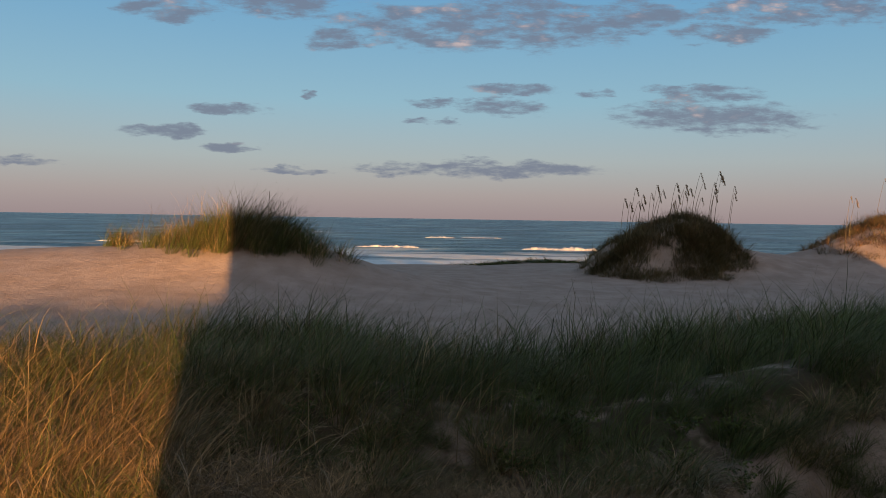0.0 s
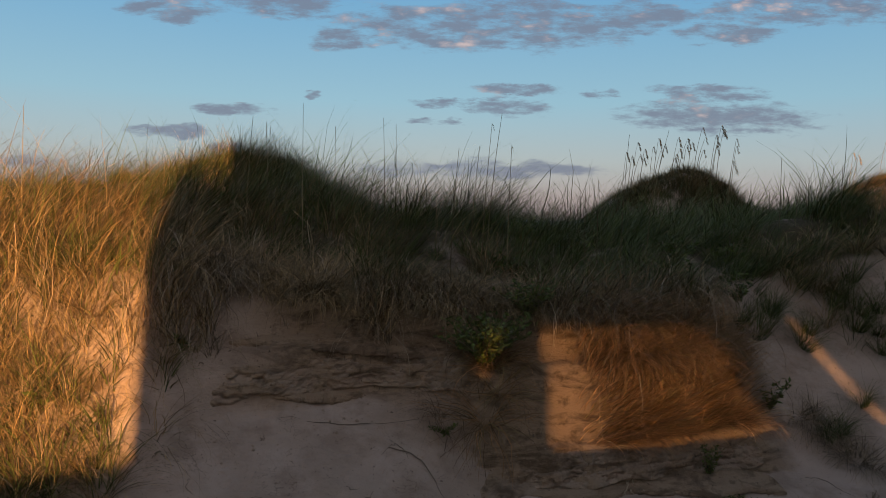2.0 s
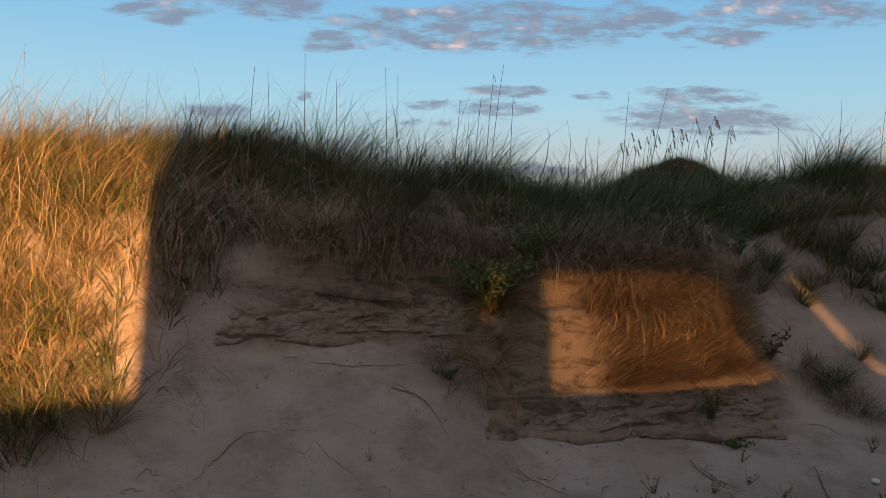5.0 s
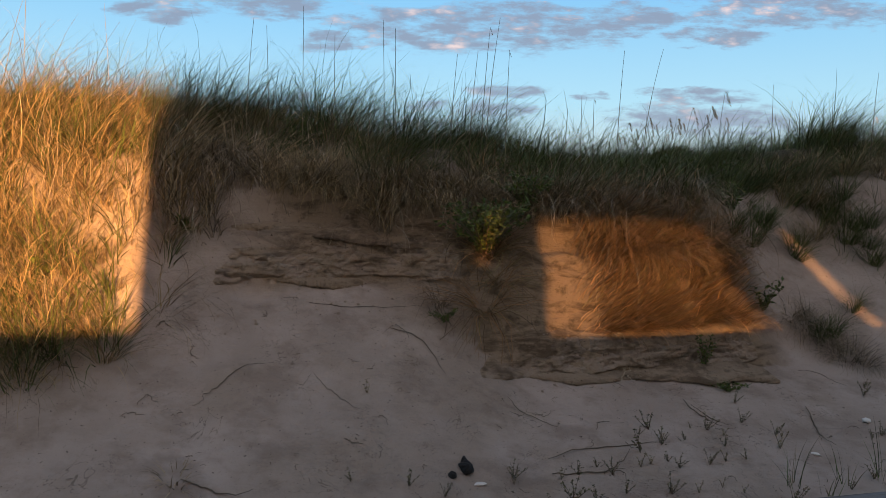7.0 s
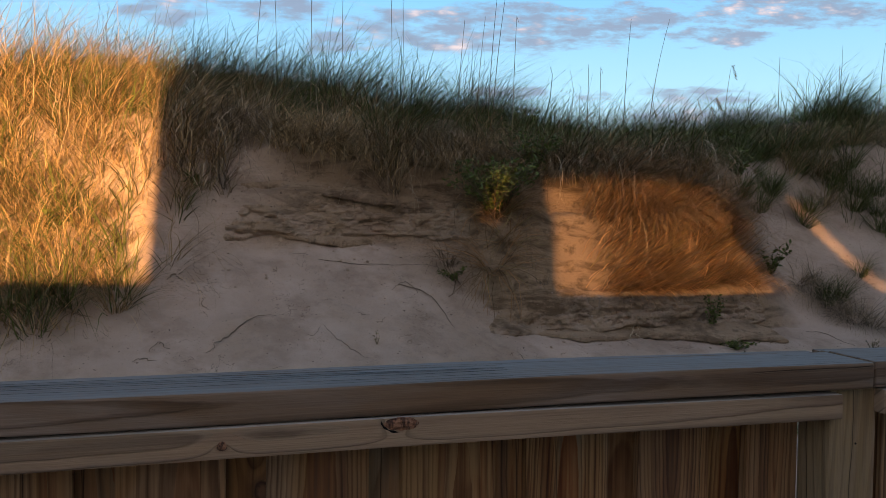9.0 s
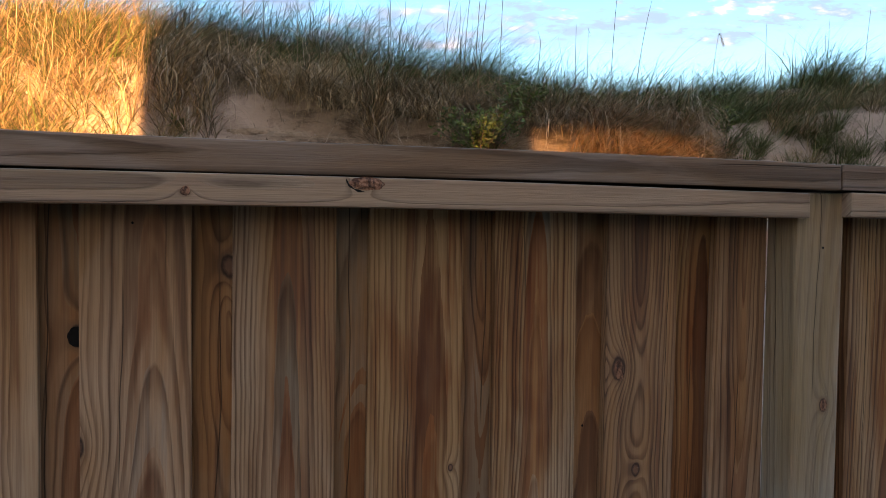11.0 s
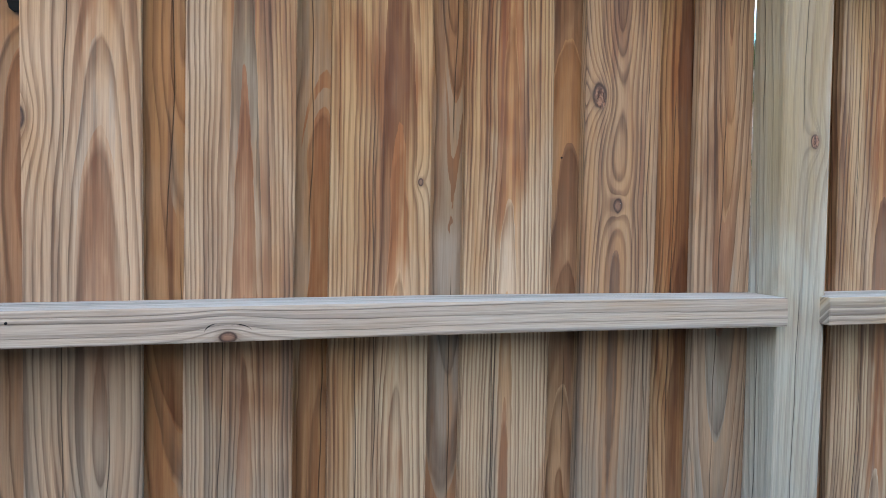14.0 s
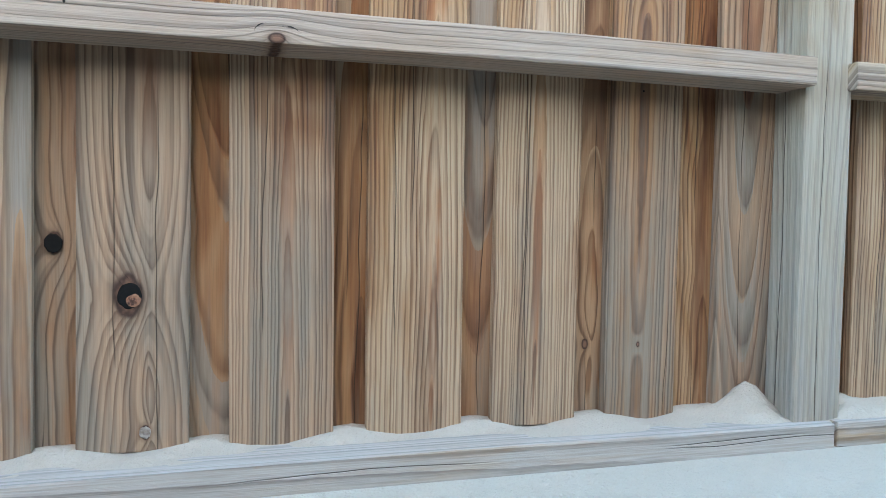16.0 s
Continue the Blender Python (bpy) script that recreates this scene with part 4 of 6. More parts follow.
slab("upper_wall", 0.0, 20.0, -0.25, 0.0, 2.52, 7.6)
slab("roof", 0.0, 20.2, -6.0, 0.2, 7.6, 7.8)
# Added unseen wall: its top cuts the sun off low on the left bank.
slab("low_wall", -9.0, -0.01, -0.25, -0.02, -0.3, 1.80, SCREEN_GREY)
# Unseen slats, added to dim the sun that comes through the openings.
for k in range(116):
    slab("lattice_slat", 1.976 + 0.03 * k, 1.9965 + 0.03 * k, -0.15, -0.12, -0.3, 2.52)
# Wall outlines fitted so that sun reaches only the lit patches.
panel("lower_wall", [(0.0, -0.3), (1.98, -0.3), (1.98, 2.52), (0.0, 2.52)])
panel("lower_wall", [(1.98, -0.3), (2.13, -0.3), (2.13, 2.2), (1.98, 2.2)])
panel("lower_wall", [(2.13, -0.3), (2.475, -0.3), (2.475, 2.52), (2.13, 2.52)])
# Added unseen: keeps sun off the yard, so less light bounces on the fence.
panel("sill_wall", [(2.475, -0.3), (4.36, -0.3), (4.36, 1.72), (2.475, 1.72)])
panel("lower_wall", [(4.36, -0.3), (5.20, -0.3), (5.20, 1.75), (4.76, 2.52), (3.66, 2.52), (4.36, 1.75)])
panel("lower_wall", [(5.36, -0.3), (20.0, -0.3), (20.0, 2.52), (4.92, 2.52), (5.36, 1.75)])


# ---- ledges left where the bank has broken away ----
def ledge(points, reach, thick, seed):
    """A ragged lip of root-bound sand that juts from the bank; points: x, y, height along it."""
    p = np.array(points)
    n, k = 60 * len(p), 9
    s = np.linspace(0, 1, n)
    at = np.linspace(0, 1, len(p))
    x, y, z = (np.interp(s, at, p[:, j]) for j in range(3))
    y = y + 0.05 * rough_noise(x * 7, x * 0, seed)
    z = z + 0.035 * rough_noise(x * 6, x * 0, seed + 2)
    out = reach * np.sin(np.pi * s) ** 0.5 * np.clip(0.55 + 1.2 * rough_noise(x * 9, x * 0, seed + 4) + 0.9 * rough_noise(x * 31, x * 0, seed + 5), 0.05, 1.4)
    th = 1.5 * thick * np.clip(0.7 + 1.5 * rough_noise(x * 12, x * 0, seed + 6), 0.25, 1.6)
    back = np.array((0.16, 0.07, 0.0, 0.0, 0.0, 0.0, 0.0, 0.05, 0.10))
    jut = np.array((0.0, 0.0, 0.35, 0.75, 1.0, 1.02, 0.85, 0.25, 0.0))
    lift = np.array((0.10, 0.055, 0.03, 0.012, 0.0, 0.0, 0.0, 0.0, 0.0))
    drop = np.array((0.0, 0.0, 0.0, 0.0, 0.1, 0.7, 1.0, 0.9, 0.5))
    xx = np.repeat(x[:, None], k, 1)
    rowk = np.arange(k)[None, :] + 0 * xx
    tooth = 0.012 * rough_noise(xx * 45, rowk * 1.3, seed + 8) + 0.006 * rough_noise(xx * 120, rowk * 2.1, seed + 9)
    yy = y[:, None] + back[None, :] - jut[None, :] * out[:, None] + tooth
    zz = z[:, None] + lift[None, :] * np.sin(np.pi * s)[:, None] ** 0.3 - drop[None, :] * th[:, None] + 0.7 * tooth
    i = np.arange(n * k).reshape(n, k)
    q = np.stack([i[:-1, :-1], i[1:, :-1], i[1:, 1:], i[:-1, 1:]], -1).reshape(-1, 4)
    one = np.ones(n * k)
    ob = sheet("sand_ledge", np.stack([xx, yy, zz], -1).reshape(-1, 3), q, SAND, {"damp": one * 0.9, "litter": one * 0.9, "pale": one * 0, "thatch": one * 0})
    return tagged(ob, "ragged ledge of damp root-bound sand on the eroded bank", "sand ledge", "ledges on the bank")


ledge([(-1.22, 4.43, 1.66), (-1.03, 4.48, 1.66), (-0.7, 4.58, 1.62), (-0.33, 4.72, 1.57), (-0.05, 4.71, 1.55), (0.14, 4.79, 1.57)], 0.06, 0.018, 301)
ledge([(-1.04, 4.37, 1.37), (-0.75, 4.49, 1.32), (-0.59, 4.51, 1.30), (-0.42, 4.62, 1.32)], 0.065, 0.02, 341)
ledge([(0.62, 4.42, 0.77), (0.93, 4.44, 0.73), (1.25, 4.58, 0.74), (1.55, 4.61, 0.73), (1.76, 4.60, 0.71), (2.1, 4.71, 0.72), (2.3, 4.72, 0.70)], 0.03, 0.009, 361)
ledge([(0.75, 4.55, 1.00), (1.23, 4.66, 0.97), (1.65, 4.81, 0.95), (2.05, 4.98, 0.95)], 0.035, 0.015, 381)


def crust(x0, x1, z0, z1, jut, seed, label):
    """The layered, crumbling skin of damp sand on the broken face, from height z0 to z1 over the toe's line; it sinks into the bank at its edges."""
    nx, nz = int((x1 - x0) / 0.007), int((z1 - z0) / 0.006)
    gx1, t = np.linspace(x0, x1, nx), np.linspace(0, 1, nz)
    ys = np.linspace(3.9, 6.2, 500)
    height = np.maximum.accumulate(terrain(gx1[:, None] + 0 * ys[None, :], ys[None, :] + 0 * gx1[:, None]), 1)
    zz = z0 + (z1 - z0) * t[None, :] + 0.05 * rough_noise(gx1 * 1.5, gx1 * 0, seed)[:, None]
    yy = np.stack([np.interp(zz[i], height[i], ys) for i in range(nx)])
    xx = np.repeat(gx1[:, None], nz, 1)
    dip = zz + 0.06 * rough_noise(xx * 1.2, zz * 0, seed + 1)
    layer = 0.5 * rough_noise(xx * 2.6, dip * 30, seed + 2) + 0.9 * rough_noise(xx * 9, dip * 17, seed + 3) + 0.6 * rough_noise(xx * 24, dip * 34, seed + 4)
    edge = ease(xx, x0, x0 + 0.2) * (1 - ease(xx, x1 - 0.2, x1)) * ease(t + 0.25 * rough_noise(xx * 4, zz * 0, seed + 6), 0.0, 0.14) * (1 - ease(t, 0.72, 1.0))[None, :] * np.clip(1.0 + 2.4 * rough_noise(xx * 1.8, zz * 5, seed + 5), 0, 1)
    yy = yy + 0.03 - edge * (0.035 + jut * (1 - t[None, :]) ** 2 + 0.065 * layer)
    i = np.arange(nx * nz).reshape(nx, nz)
    q = np.stack([i[:-1, :-1], i[1:, :-1], i[1:, 1:], i[:-1, 1:]], -1).reshape(-1, 4)
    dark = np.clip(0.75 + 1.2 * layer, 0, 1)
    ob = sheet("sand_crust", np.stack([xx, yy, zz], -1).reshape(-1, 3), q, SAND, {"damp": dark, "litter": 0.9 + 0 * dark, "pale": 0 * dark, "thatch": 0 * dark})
    return tagged(ob, label, "sand crust", kind="structure")


crust(0.22, 2.35, 0.76, 1.06, 0.05, 411, "layered crumbling crust of damp brown sand low on the bank")
crust(-1.35, 0.30, 1.31, 1.62, 0.04, 431, "layered crumbling crust of damp sand under the grassy brink")


# ---- grass ----
def blades(root, length, lean, bearing, droop, width, seg=4, curl=0.0, seed=0):
    """Ribbons from arrays: roots, lengths, first lean from upright, bearing of the lean, how far the lean grows, widths."""
    n = len(root)
    rng = np.random.default_rng(seed)
    t = np.linspace(0, 1, seg + 1)
    pts = np.zeros((n, seg + 1, 3))
    pts[:, 0] = root
    twist = bearing.copy()
    for k in range(seg):
        ang = lean + droop * ((k + 0.5) / seg) ** 1.3
        twist = twist + curl * rng.normal(0, 1, n) / seg
        step = length / seg
        pts[:, k + 1] = pts[:, k] + np.stack([np.sin(ang) * np.cos(twist), np.sin(ang) * np.sin(twist), np.cos(ang)], -1) * step[:, None]
    side = np.stack([-np.sin(bearing), np.cos(bearing), np.zeros(n)], -1)
    turn = rng.uniform(-0.9, 0.9, n)[:, None]
    side = side * np.cos(turn) + np.stack([np.cos(bearing), np.sin(bearing), np.zeros(n)], -1) * np.sin(turn)
    w = width[:, None] * np.array([1.0 - 0.88 * q ** 1.6 for q in t])[None, :]
    a = pts - side[:, None, :] * w[:, :, None] / 2
    b = pts + side[:, None, :] * w[:, :, None] / 2
    verts = np.stack([a, b], 2).reshape(-1, 3)
    base = (np.arange(n) * (seg + 1) * 2)[:, None]
    k = (np.arange(seg) * 2)[None, :]
    q = np.stack([base + k, base + k + 1, base + k + 3, base + k + 2], -1).reshape(-1, 4)
    return verts, q


def scatter(n, x0, x1, y0, y1, keep, rng):
    x, y = rng.uniform(x0, x1, n), rng.uniform(y0, y1, n)
    k = rng.uniform(0, 1, n) < keep(x, y)
    return x[k], y[k]


def grass(name, x, y, material, label, length, lean, droop, width, wind=0.25, seg=4, curl=0.3, seed=0, sink=0.02, toward=None):
    rng = np.random.default_rng(seed)
    n = len(x)
    root = np.stack([x, y, terrain(x, y) - sink], -1)
    bearing = rng.uniform(0, 2 * np.pi, n)
    if toward is not None:
        bearing = toward[0] + rng.normal(0, toward[1], n)
    L = rng.uniform(*length, n) * (0.75 + 0.8 * np.clip(0.5 + 1.2 * rough_noise(x * 2.2, y * 2.2, 17), 0, 1))
    le = np.abs(rng.normal(lean, 0.16, n))
    dr = rng.uniform(*droop, n)
    vx, vy = np.sin(le) * np.cos(bearing) + wind, np.sin(le) * np.sin(bearing)
    bearing = np.arctan2(vy, vx)
    le = np.arctan2(np.hypot(vx, vy), np.cos(le))
    v, q = blades(root, L, le, bearing, dr, rng.uniform(*width, n), seg, curl, seed + 1)
    ob = sheet(name, v, q, material)
    return tagged(ob, label, "grass", kind="stuff")


def clumps(name, cx, cy, material, label, n, length, fan, droop, width, radius, push, curl, seed, seg=5, category="grass", tall=1.0):
    """Clumps that fan out from their roots, n blades each; push: wind along x and tilt along y."""
    r = np.random.default_rng(seed)
    m = len(cx)
    size = np.repeat(r.uniform(0.5, 1.0, m) * (0.8 + 0.8 * np.clip(0.5 + 1.4 * rough_noise(cx * 1.1, cy * 1.1, seed + 5), 0, 1)), n)
    size = size * np.repeat(1 + 0.35 * ease(cy, 6.5, 8.5) * (cy < 14), n) * np.repeat(tall * np.ones(m), n)
    wind = np.repeat(r.normal(0, 0.22, m), n), np.repeat(r.normal(0, 0.22, m), n)
    a, q = r.uniform(0, 2 * np.pi, m * n), np.sqrt(r.uniform(0, 1, m * n))
    x, y = np.repeat(cx, n) + radius * size * q * np.cos(a), np.repeat(cy, n) + radius * size * q * np.sin(a)
    lean = fan * q * r.uniform(0.4, 1.4, m * n)
    b = a + r.normal(0, 0.4, m * n)
    vx, vy = np.sin(lean) * np.cos(b) + push[0] + wind[0], np.sin(lean) * np.sin(b) + push[1] + wind[1]
    root = np.stack([x, y, terrain(x, y) - 0.02], -1)
    v, f = blades(root, size * r.uniform(*length, m * n), np.arctan2(np.hypot(vx, vy), np.cos(lean)), np.arctan2(vy, vx), r.uniform(*droop, m * n), r.uniform(*width, m * n), seg, curl, seed + 1)
    return tagged(sheet(name, v, f, material), label, category, kind="stuff")


rng = np.random.default_rng(5)


def crest_height(x):
    return np.interp(x, (-6, 0.3, 1.4, 2.5, 5, 9), (1.22, 1.18, 0.84, 0.74, 0.85, 0.9))


def on_crest(x, y):
    _, _, by, _ = bank(x)
    far_y = green_end(x)
    clump = np.clip(0.5 + (1.9 + 1.0 * ease(x, 1.2, 2.6)) * rough_noise(x * 1.5, y * 1.5, 23), 0.04, 1)
    bare = 1.0
    low = 0.35 * ease(x, 2.3, 3.2)
    return ease(y, by - 0.25 - low, by + 0.05 - low) * (1 - ease(y, far_y - 0.6, far_y)) * clump * bare


x, y = scatter(2700, -6, 9.5, 4.0, 8.0, lambda x, y: on_crest(x, y) * (y < 8) * (1 - 0.55 * ease(-x, 1.3, 1.8) * (1 - ease(y, bank(x)[2] + 0.4, bank(x)[2] + 0.9))), rng)
clumps("green_dune_grass", x, y, GREEN, "green beach grass growing thickly on the dune crest", 54, (0.30, 0.74), 0.36, (0.6, 2.5), (0.003, 0.0062), 0.11, (0.34, 0.0), 0.7, 31, tall=crest_height(x))


x, y = scatter(4600, -6, 10.5, 8.0, 13.5, lambda x, y: np.clip(1.3 * on_crest(x, y) + 0.25 * ease(x, 2, 4) * (y < green_end(x) - 0.3), 0, 1), rng)
clumps("green_dune_grass", x, y, GREEN, "dark green beach grass on the back of the dune", 26, (0.36, 0.78), 0.42, (0.5, 2.2), (0.0055, 0.011), 0.14, (0.24, 0.0), 0.9, 32, 4)
x, y = scatter(3000, -6, 0.4, 4.3, 9.0, lambda x, y: on_crest(x, y) * (1 - 0.75 * ease(x, -1.7, -0.6)) * (1 - 0.65 * ease(y, bank(x)[2] + 0.5, bank(x)[2] + 1.3)), rng)
clumps("golden_dune_grass", x, y, DRY, "golden dry strands among the green grass on the crest", 26, (0.32, 0.72), 0.46, (0.6, 2.7), (0.003, 0.0062), 0.12, (0.32, 0.0), 0.6, 34, tall=crest_height(x))


def alcove(x):
    """How far the grass stands back from the brink where the bank has broken away to bare sand."""
    return 0.20 * np.exp(-((x + 0.98) / 0.17) ** 4) + 0.17 * np.exp(-((x + 0.52) / 0.13) ** 4)


def brink(x, y):
    _, _, by, _ = bank(x)
    edge = by - 0.02 + 0.25 * rough_noise(x * 2.0, x * 0, 61) + alcove(x)
    return np.exp(-(np.maximum(y - edge, (edge - y) * 1.8) / 0.30) ** 2) * np.clip(0.5 + 2.6 * rough_noise(x * 2.6, y * 2.6, 29), 0.04, 1)


x, y = scatter(2000, -1.6, 2.1, 3.6, 7.4, brink, rng)
clumps("matted_brown_grass", x, y, BROWN, "matted brown grass with long arching strands on the brink", 46, (0.30, 0.62), 0.95, (1.1, 3.3), (0.0032, 0.0065), 0.08, (0.12, -0.12), 2.2, 36, 8)
x, y = scatter(1900, -5, 7, 3.6, 7.4, lambda x, y: brink(x, y) * (1 - 0.8 * ease(x, 1.9, 2.3)), rng)
clumps("dry_dune_grass", x, y, DRY, "dry tan beach grass hanging over the bank's brink", 40, (0.30, 0.60), 0.9, (1.1, 3.1), (0.0032, 0.0065), 0.08, (0.12, -0.12), 1.9, 37, 8)


x, y = scatter(1000, -1.6, 2.1, 3.6, 7.4, brink, rng)
clumps("pale_grass_strands", x, y, PALE, "pale grey strands arching over the brown grass mat", 13, (0.36, 0.72), 0.95, (1.2, 3.3), (0.005, 0.008), 0.08, (0.14, -0.16), 1.8, 38, 9)


def slope(x, y):
    """How much longer the ground is than its plan."""
    gx_, gy_ = (terrain(x + 0.02, y) - terrain(x - 0.02, y)) / 0.04, (terrain(x, y + 0.02) - terrain(x, y - 0.02)) / 0.04
    return np.sqrt(1 + gx_ * gx_ + gy_ * gy_)


def hanging(x, y):
    f, _, _ = face_part(x, y)
    strip = np.clip(0.06 + 2.0 * rough_noise(x * 2.6, y * 0.3, 97), 0.0, 1) * (1 - ease(alcove(x), 0.02, 0.1)) * (0.35 + 0.65 * ease(x, 0.3, 0.6))
    return (f > 0.62) * (x > 0.5) * ease(y, 3.5, 4.0) * (f < 1) * strip * np.clip(0.35 * slope(x, y), 0, 1)


x, y = scatter(26000, -1.35, 1.05, 4.1, 5.3, hanging, rng)
grass("hanging_dry_grass", x, y, DRY, "pale dry grass strands hanging down the eroded bank", (0.18, 0.40), 1.1, (0.7, 1.9), (0.004, 0.008), 0.05, 7, 1.1, 39, toward=(-1.57, 0.55))


def lit_left(x, y):
    f, _, _ = face_part(x, y)
    return np.clip(0.5 + 2.4 * rough_noise(x * 2.4, y * 2.4, 43), 0.05, 1) * ease(-x, 1.15, 1.7) * (f > 0.08) * (f < 1) * np.clip(0.4 * slope(x, y), 0, 1)


x, y = scatter(1500, -5, -1.1, 3.3, 4.8, lit_left, rng)
clumps("dry_dune_grass", x, y, DRY, "dry golden beach grass on the bank's face", 40, (0.24, 0.56), 1.2, (0.3, 2.5), (0.0025, 0.0055), 0.07, (0.1, -0.15), 2.0, 41, 7)
x, y = scatter(620, -5, -1.3, 3.5, 4.8, lit_left, rng)
clumps("green_dune_grass", x, y, GREEN, "green beach grass on the bank's sunny face", 26, (0.26, 0.50), 0.8, (0.4, 1.8), (0.004, 0.008), 0.06, (0.1, -0.2), 1.0, 45, 6)


def rusty(x, y):
    f, _, _ = face_part(x, y)
    return (f > 0.03) * (terrain(x, y) < 1.62 + 0.2 * rough_noise(x * 3, y, 4)) * (terrain(x, y) > 1.06) * np.exp(-((x - 1.63) / 0.66) ** 6) * ease(x, 0.84 + 0.3 * rough_noise(y * 9, x * 3, 6), 1.02) * (1 - ease(x + 0.85 * (terrain(x, y) - 1.06), 2.35, 2.52)) * np.clip(0.75 + 1.2 * rough_noise(x * 3, y * 3, 47), 0.2, 1) * np.clip(0.3 * slope(x, y), 0, 1)


x, y = scatter(3800, 0.85, 2.5, 4.4, 5.6, rusty, rng)
clumps("rust_brown_grass", x, y, RUST, "rust-brown dead grass matted over the bank's face", 44, (0.20, 0.44), 0.6, (0.5, 2.0), (0.003, 0.006), 0.08, (0.85, -0.10), 1.6, 53, 8)


x, y = scatter(1900, 0.85, 2.5, 4.4, 5.6, rusty, rng)
clumps("rust_brown_grass", x, y, EMBER, "light rust strands curling over the dead grass", 12, (0.22, 0.48), 0.7, (0.6, 2.3), (0.006, 0.010), 0.08, (0.85, -0.12), 1.8, 54, 9)
x, y = scatter(500, -5, -1.3, 3.5, 5.0, lit_left, rng)
clumps("pale_grass_strands", x, y, PALE, "pale dry strands on the bank's sunny face", 9, (0.34, 0.68), 1.2, (0.4, 2.6), (0.0045, 0.0075), 0.07, (0.15, -0.15), 2.0, 55, 8)


def right_slope(x, y):
    f, _, _ = face_part(x, y)
    return (f > 0.4) * ease(x + 1.2 * (f - 0.6), 2.7, 3.6) * np.clip(0.35 + 2.6 * rough_noise(x * 1.3, y * 1.3, 73), 0.0, 1)


x, y = scatter(300, 2.4, 7.0, 5.0, 7.2, right_slope, rng)
clumps("green_dune_grass", x, y, GREEN, "dull green grass creeping down the sandy slope", 34, (0.24, 0.55), 0.9, (0.5, 2.2), (0.0025, 0.005), 0.10, (0.15, -0.1), 1.4, 56)


def far_left(x, y):
    return np.clip(np.exp(-(((x + 4.3) / 1.9) ** 2 + ((y - 17.0) / 0.95) ** 2) ** 2) + 0.5 * np.exp(-(((x + 6.9) / 0.7) ** 2 + ((y - 17.4) / 0.5) ** 2)), 0, 1) * np.clip(0.6 + 2 * rough_noise(x * 1.1, y * 1.1, 3), 0.05, 1)


x, y = scatter(2800, -9, 0, 14.5, 19.5, far_left, rng)
clumps("far_dune_grass", x, y, GREEN, "green and golden beach grass on a far dune", 48, (0.40, 0.95), 0.62, (0.3, 1.8), (0.005, 0.011), 0.16, (0.38, 0.0), 0.6, 59, 4, tall=1 + 0.3 * np.exp(-((x + 4.3) / 0.9) ** 2))
x, y = scatter(1300, -9, 0, 14.5, 19.5, far_left, rng)
clumps("far_dune_grass", x, y, DRY, "dry golden beach grass on a far dune", 40, (0.40, 0.95), 0.62, (0.3, 1.8), (0.004, 0.009), 0.16, (0.35, 0.0), 0.6, 60, 4, tall=1 + 0.3 * np.exp(-((x + 4.3) / 0.9) ** 2))


def far_right(x, y):
    a = 1.6 * np.exp(-(((x - 6.9) / 2.2) ** 2 + ((y - 23.6) / 2.1) ** 2) ** 3)
    b = np.exp(-(((x - 16.2) / 3.1) ** 2 + ((y - 26.0) / 2.6) ** 2) ** 3)
    return np.clip(a + b, 0, 1) * np.clip(0.85 + 2.8 * rough_noise(x * 0.9, y * 0.9, 83), 0.05, 1) * (1 - 0.9 * np.exp(-(((x - 6.7) / 0.55) ** 2 + ((y - 22.4) / 0.45) ** 2) ** 2))


x, y = scatter(3000, 4.5, 19, 21.3, 29, lambda x, y: far_right(x, y) * np.where(x > 11.5, 0.4, 1.0), rng)
clumps("far_dune_scrub", x, y, SCRUB, "low brown and green scrub on a steep far dune", 60, (0.16, 0.58), 1.0, (0.3, 1.6), (0.008, 0.016), 0.26, (0.08, 0.0), 0.9, 61, 2)
x, y = scatter(1500, 4.5, 19, 21.3, 29, lambda x, y: far_right(x, y) * np.where(x > 11.5, 1.0, 0.25), rng)
clumps("far_dune_scrub", x, y, RUST, "dead brown scrub on a steep far dune", 50, (0.16, 0.46), 1.1, (0.4, 1.8), (0.007, 0.014), 0.24, (0.12, 0.0), 0.9, 63, 2)
x, y = scatter(6500, 4.6, 10.2, 21.4, 23.4, lambda x, y: np.clip(slope(x, y) - 1.02, 0, 1) * (1 - ease(x, 8.6, 9.8)) * np.clip(0.7 + 2.4 * rough_noise(x * 1.1, y * 1.1, 85), 0.05, 1) * (1 - np.exp(-(((x - 6.3) / 0.75) ** 2 + ((y - 22.45) / 0.36) ** 2) ** 2)) * (1 - 0.8 * np.exp(-(((x - 7.5) / 0.4) ** 2 + ((y - 22.3) / 0.3) ** 2) ** 2)), rng)
clumps("far_dune_scrub", x, y, SCRUB, "dark green scrub on the front of a steep far dune", 40, (0.14, 0.36), 1.1, (0.3, 1.6), (0.008, 0.016), 0.2, (0.08, -0.15), 0.9, 65, 2)
x, y = scatter(16000, 0, 8, 33.3, 37.5, lambda x, y: np.clip(0.3 + 2 * rough_noise(x * 0.5, y * 0.5, 5), 0, 1), rng)
grass("low_beach_plants", x, y, GREEN, "low green plants on the edge of the beach", (0.14, 0.36), 0.9, (0.3, 1.4), (0.022, 0.04), 0.1, 3, 0.6, 67)


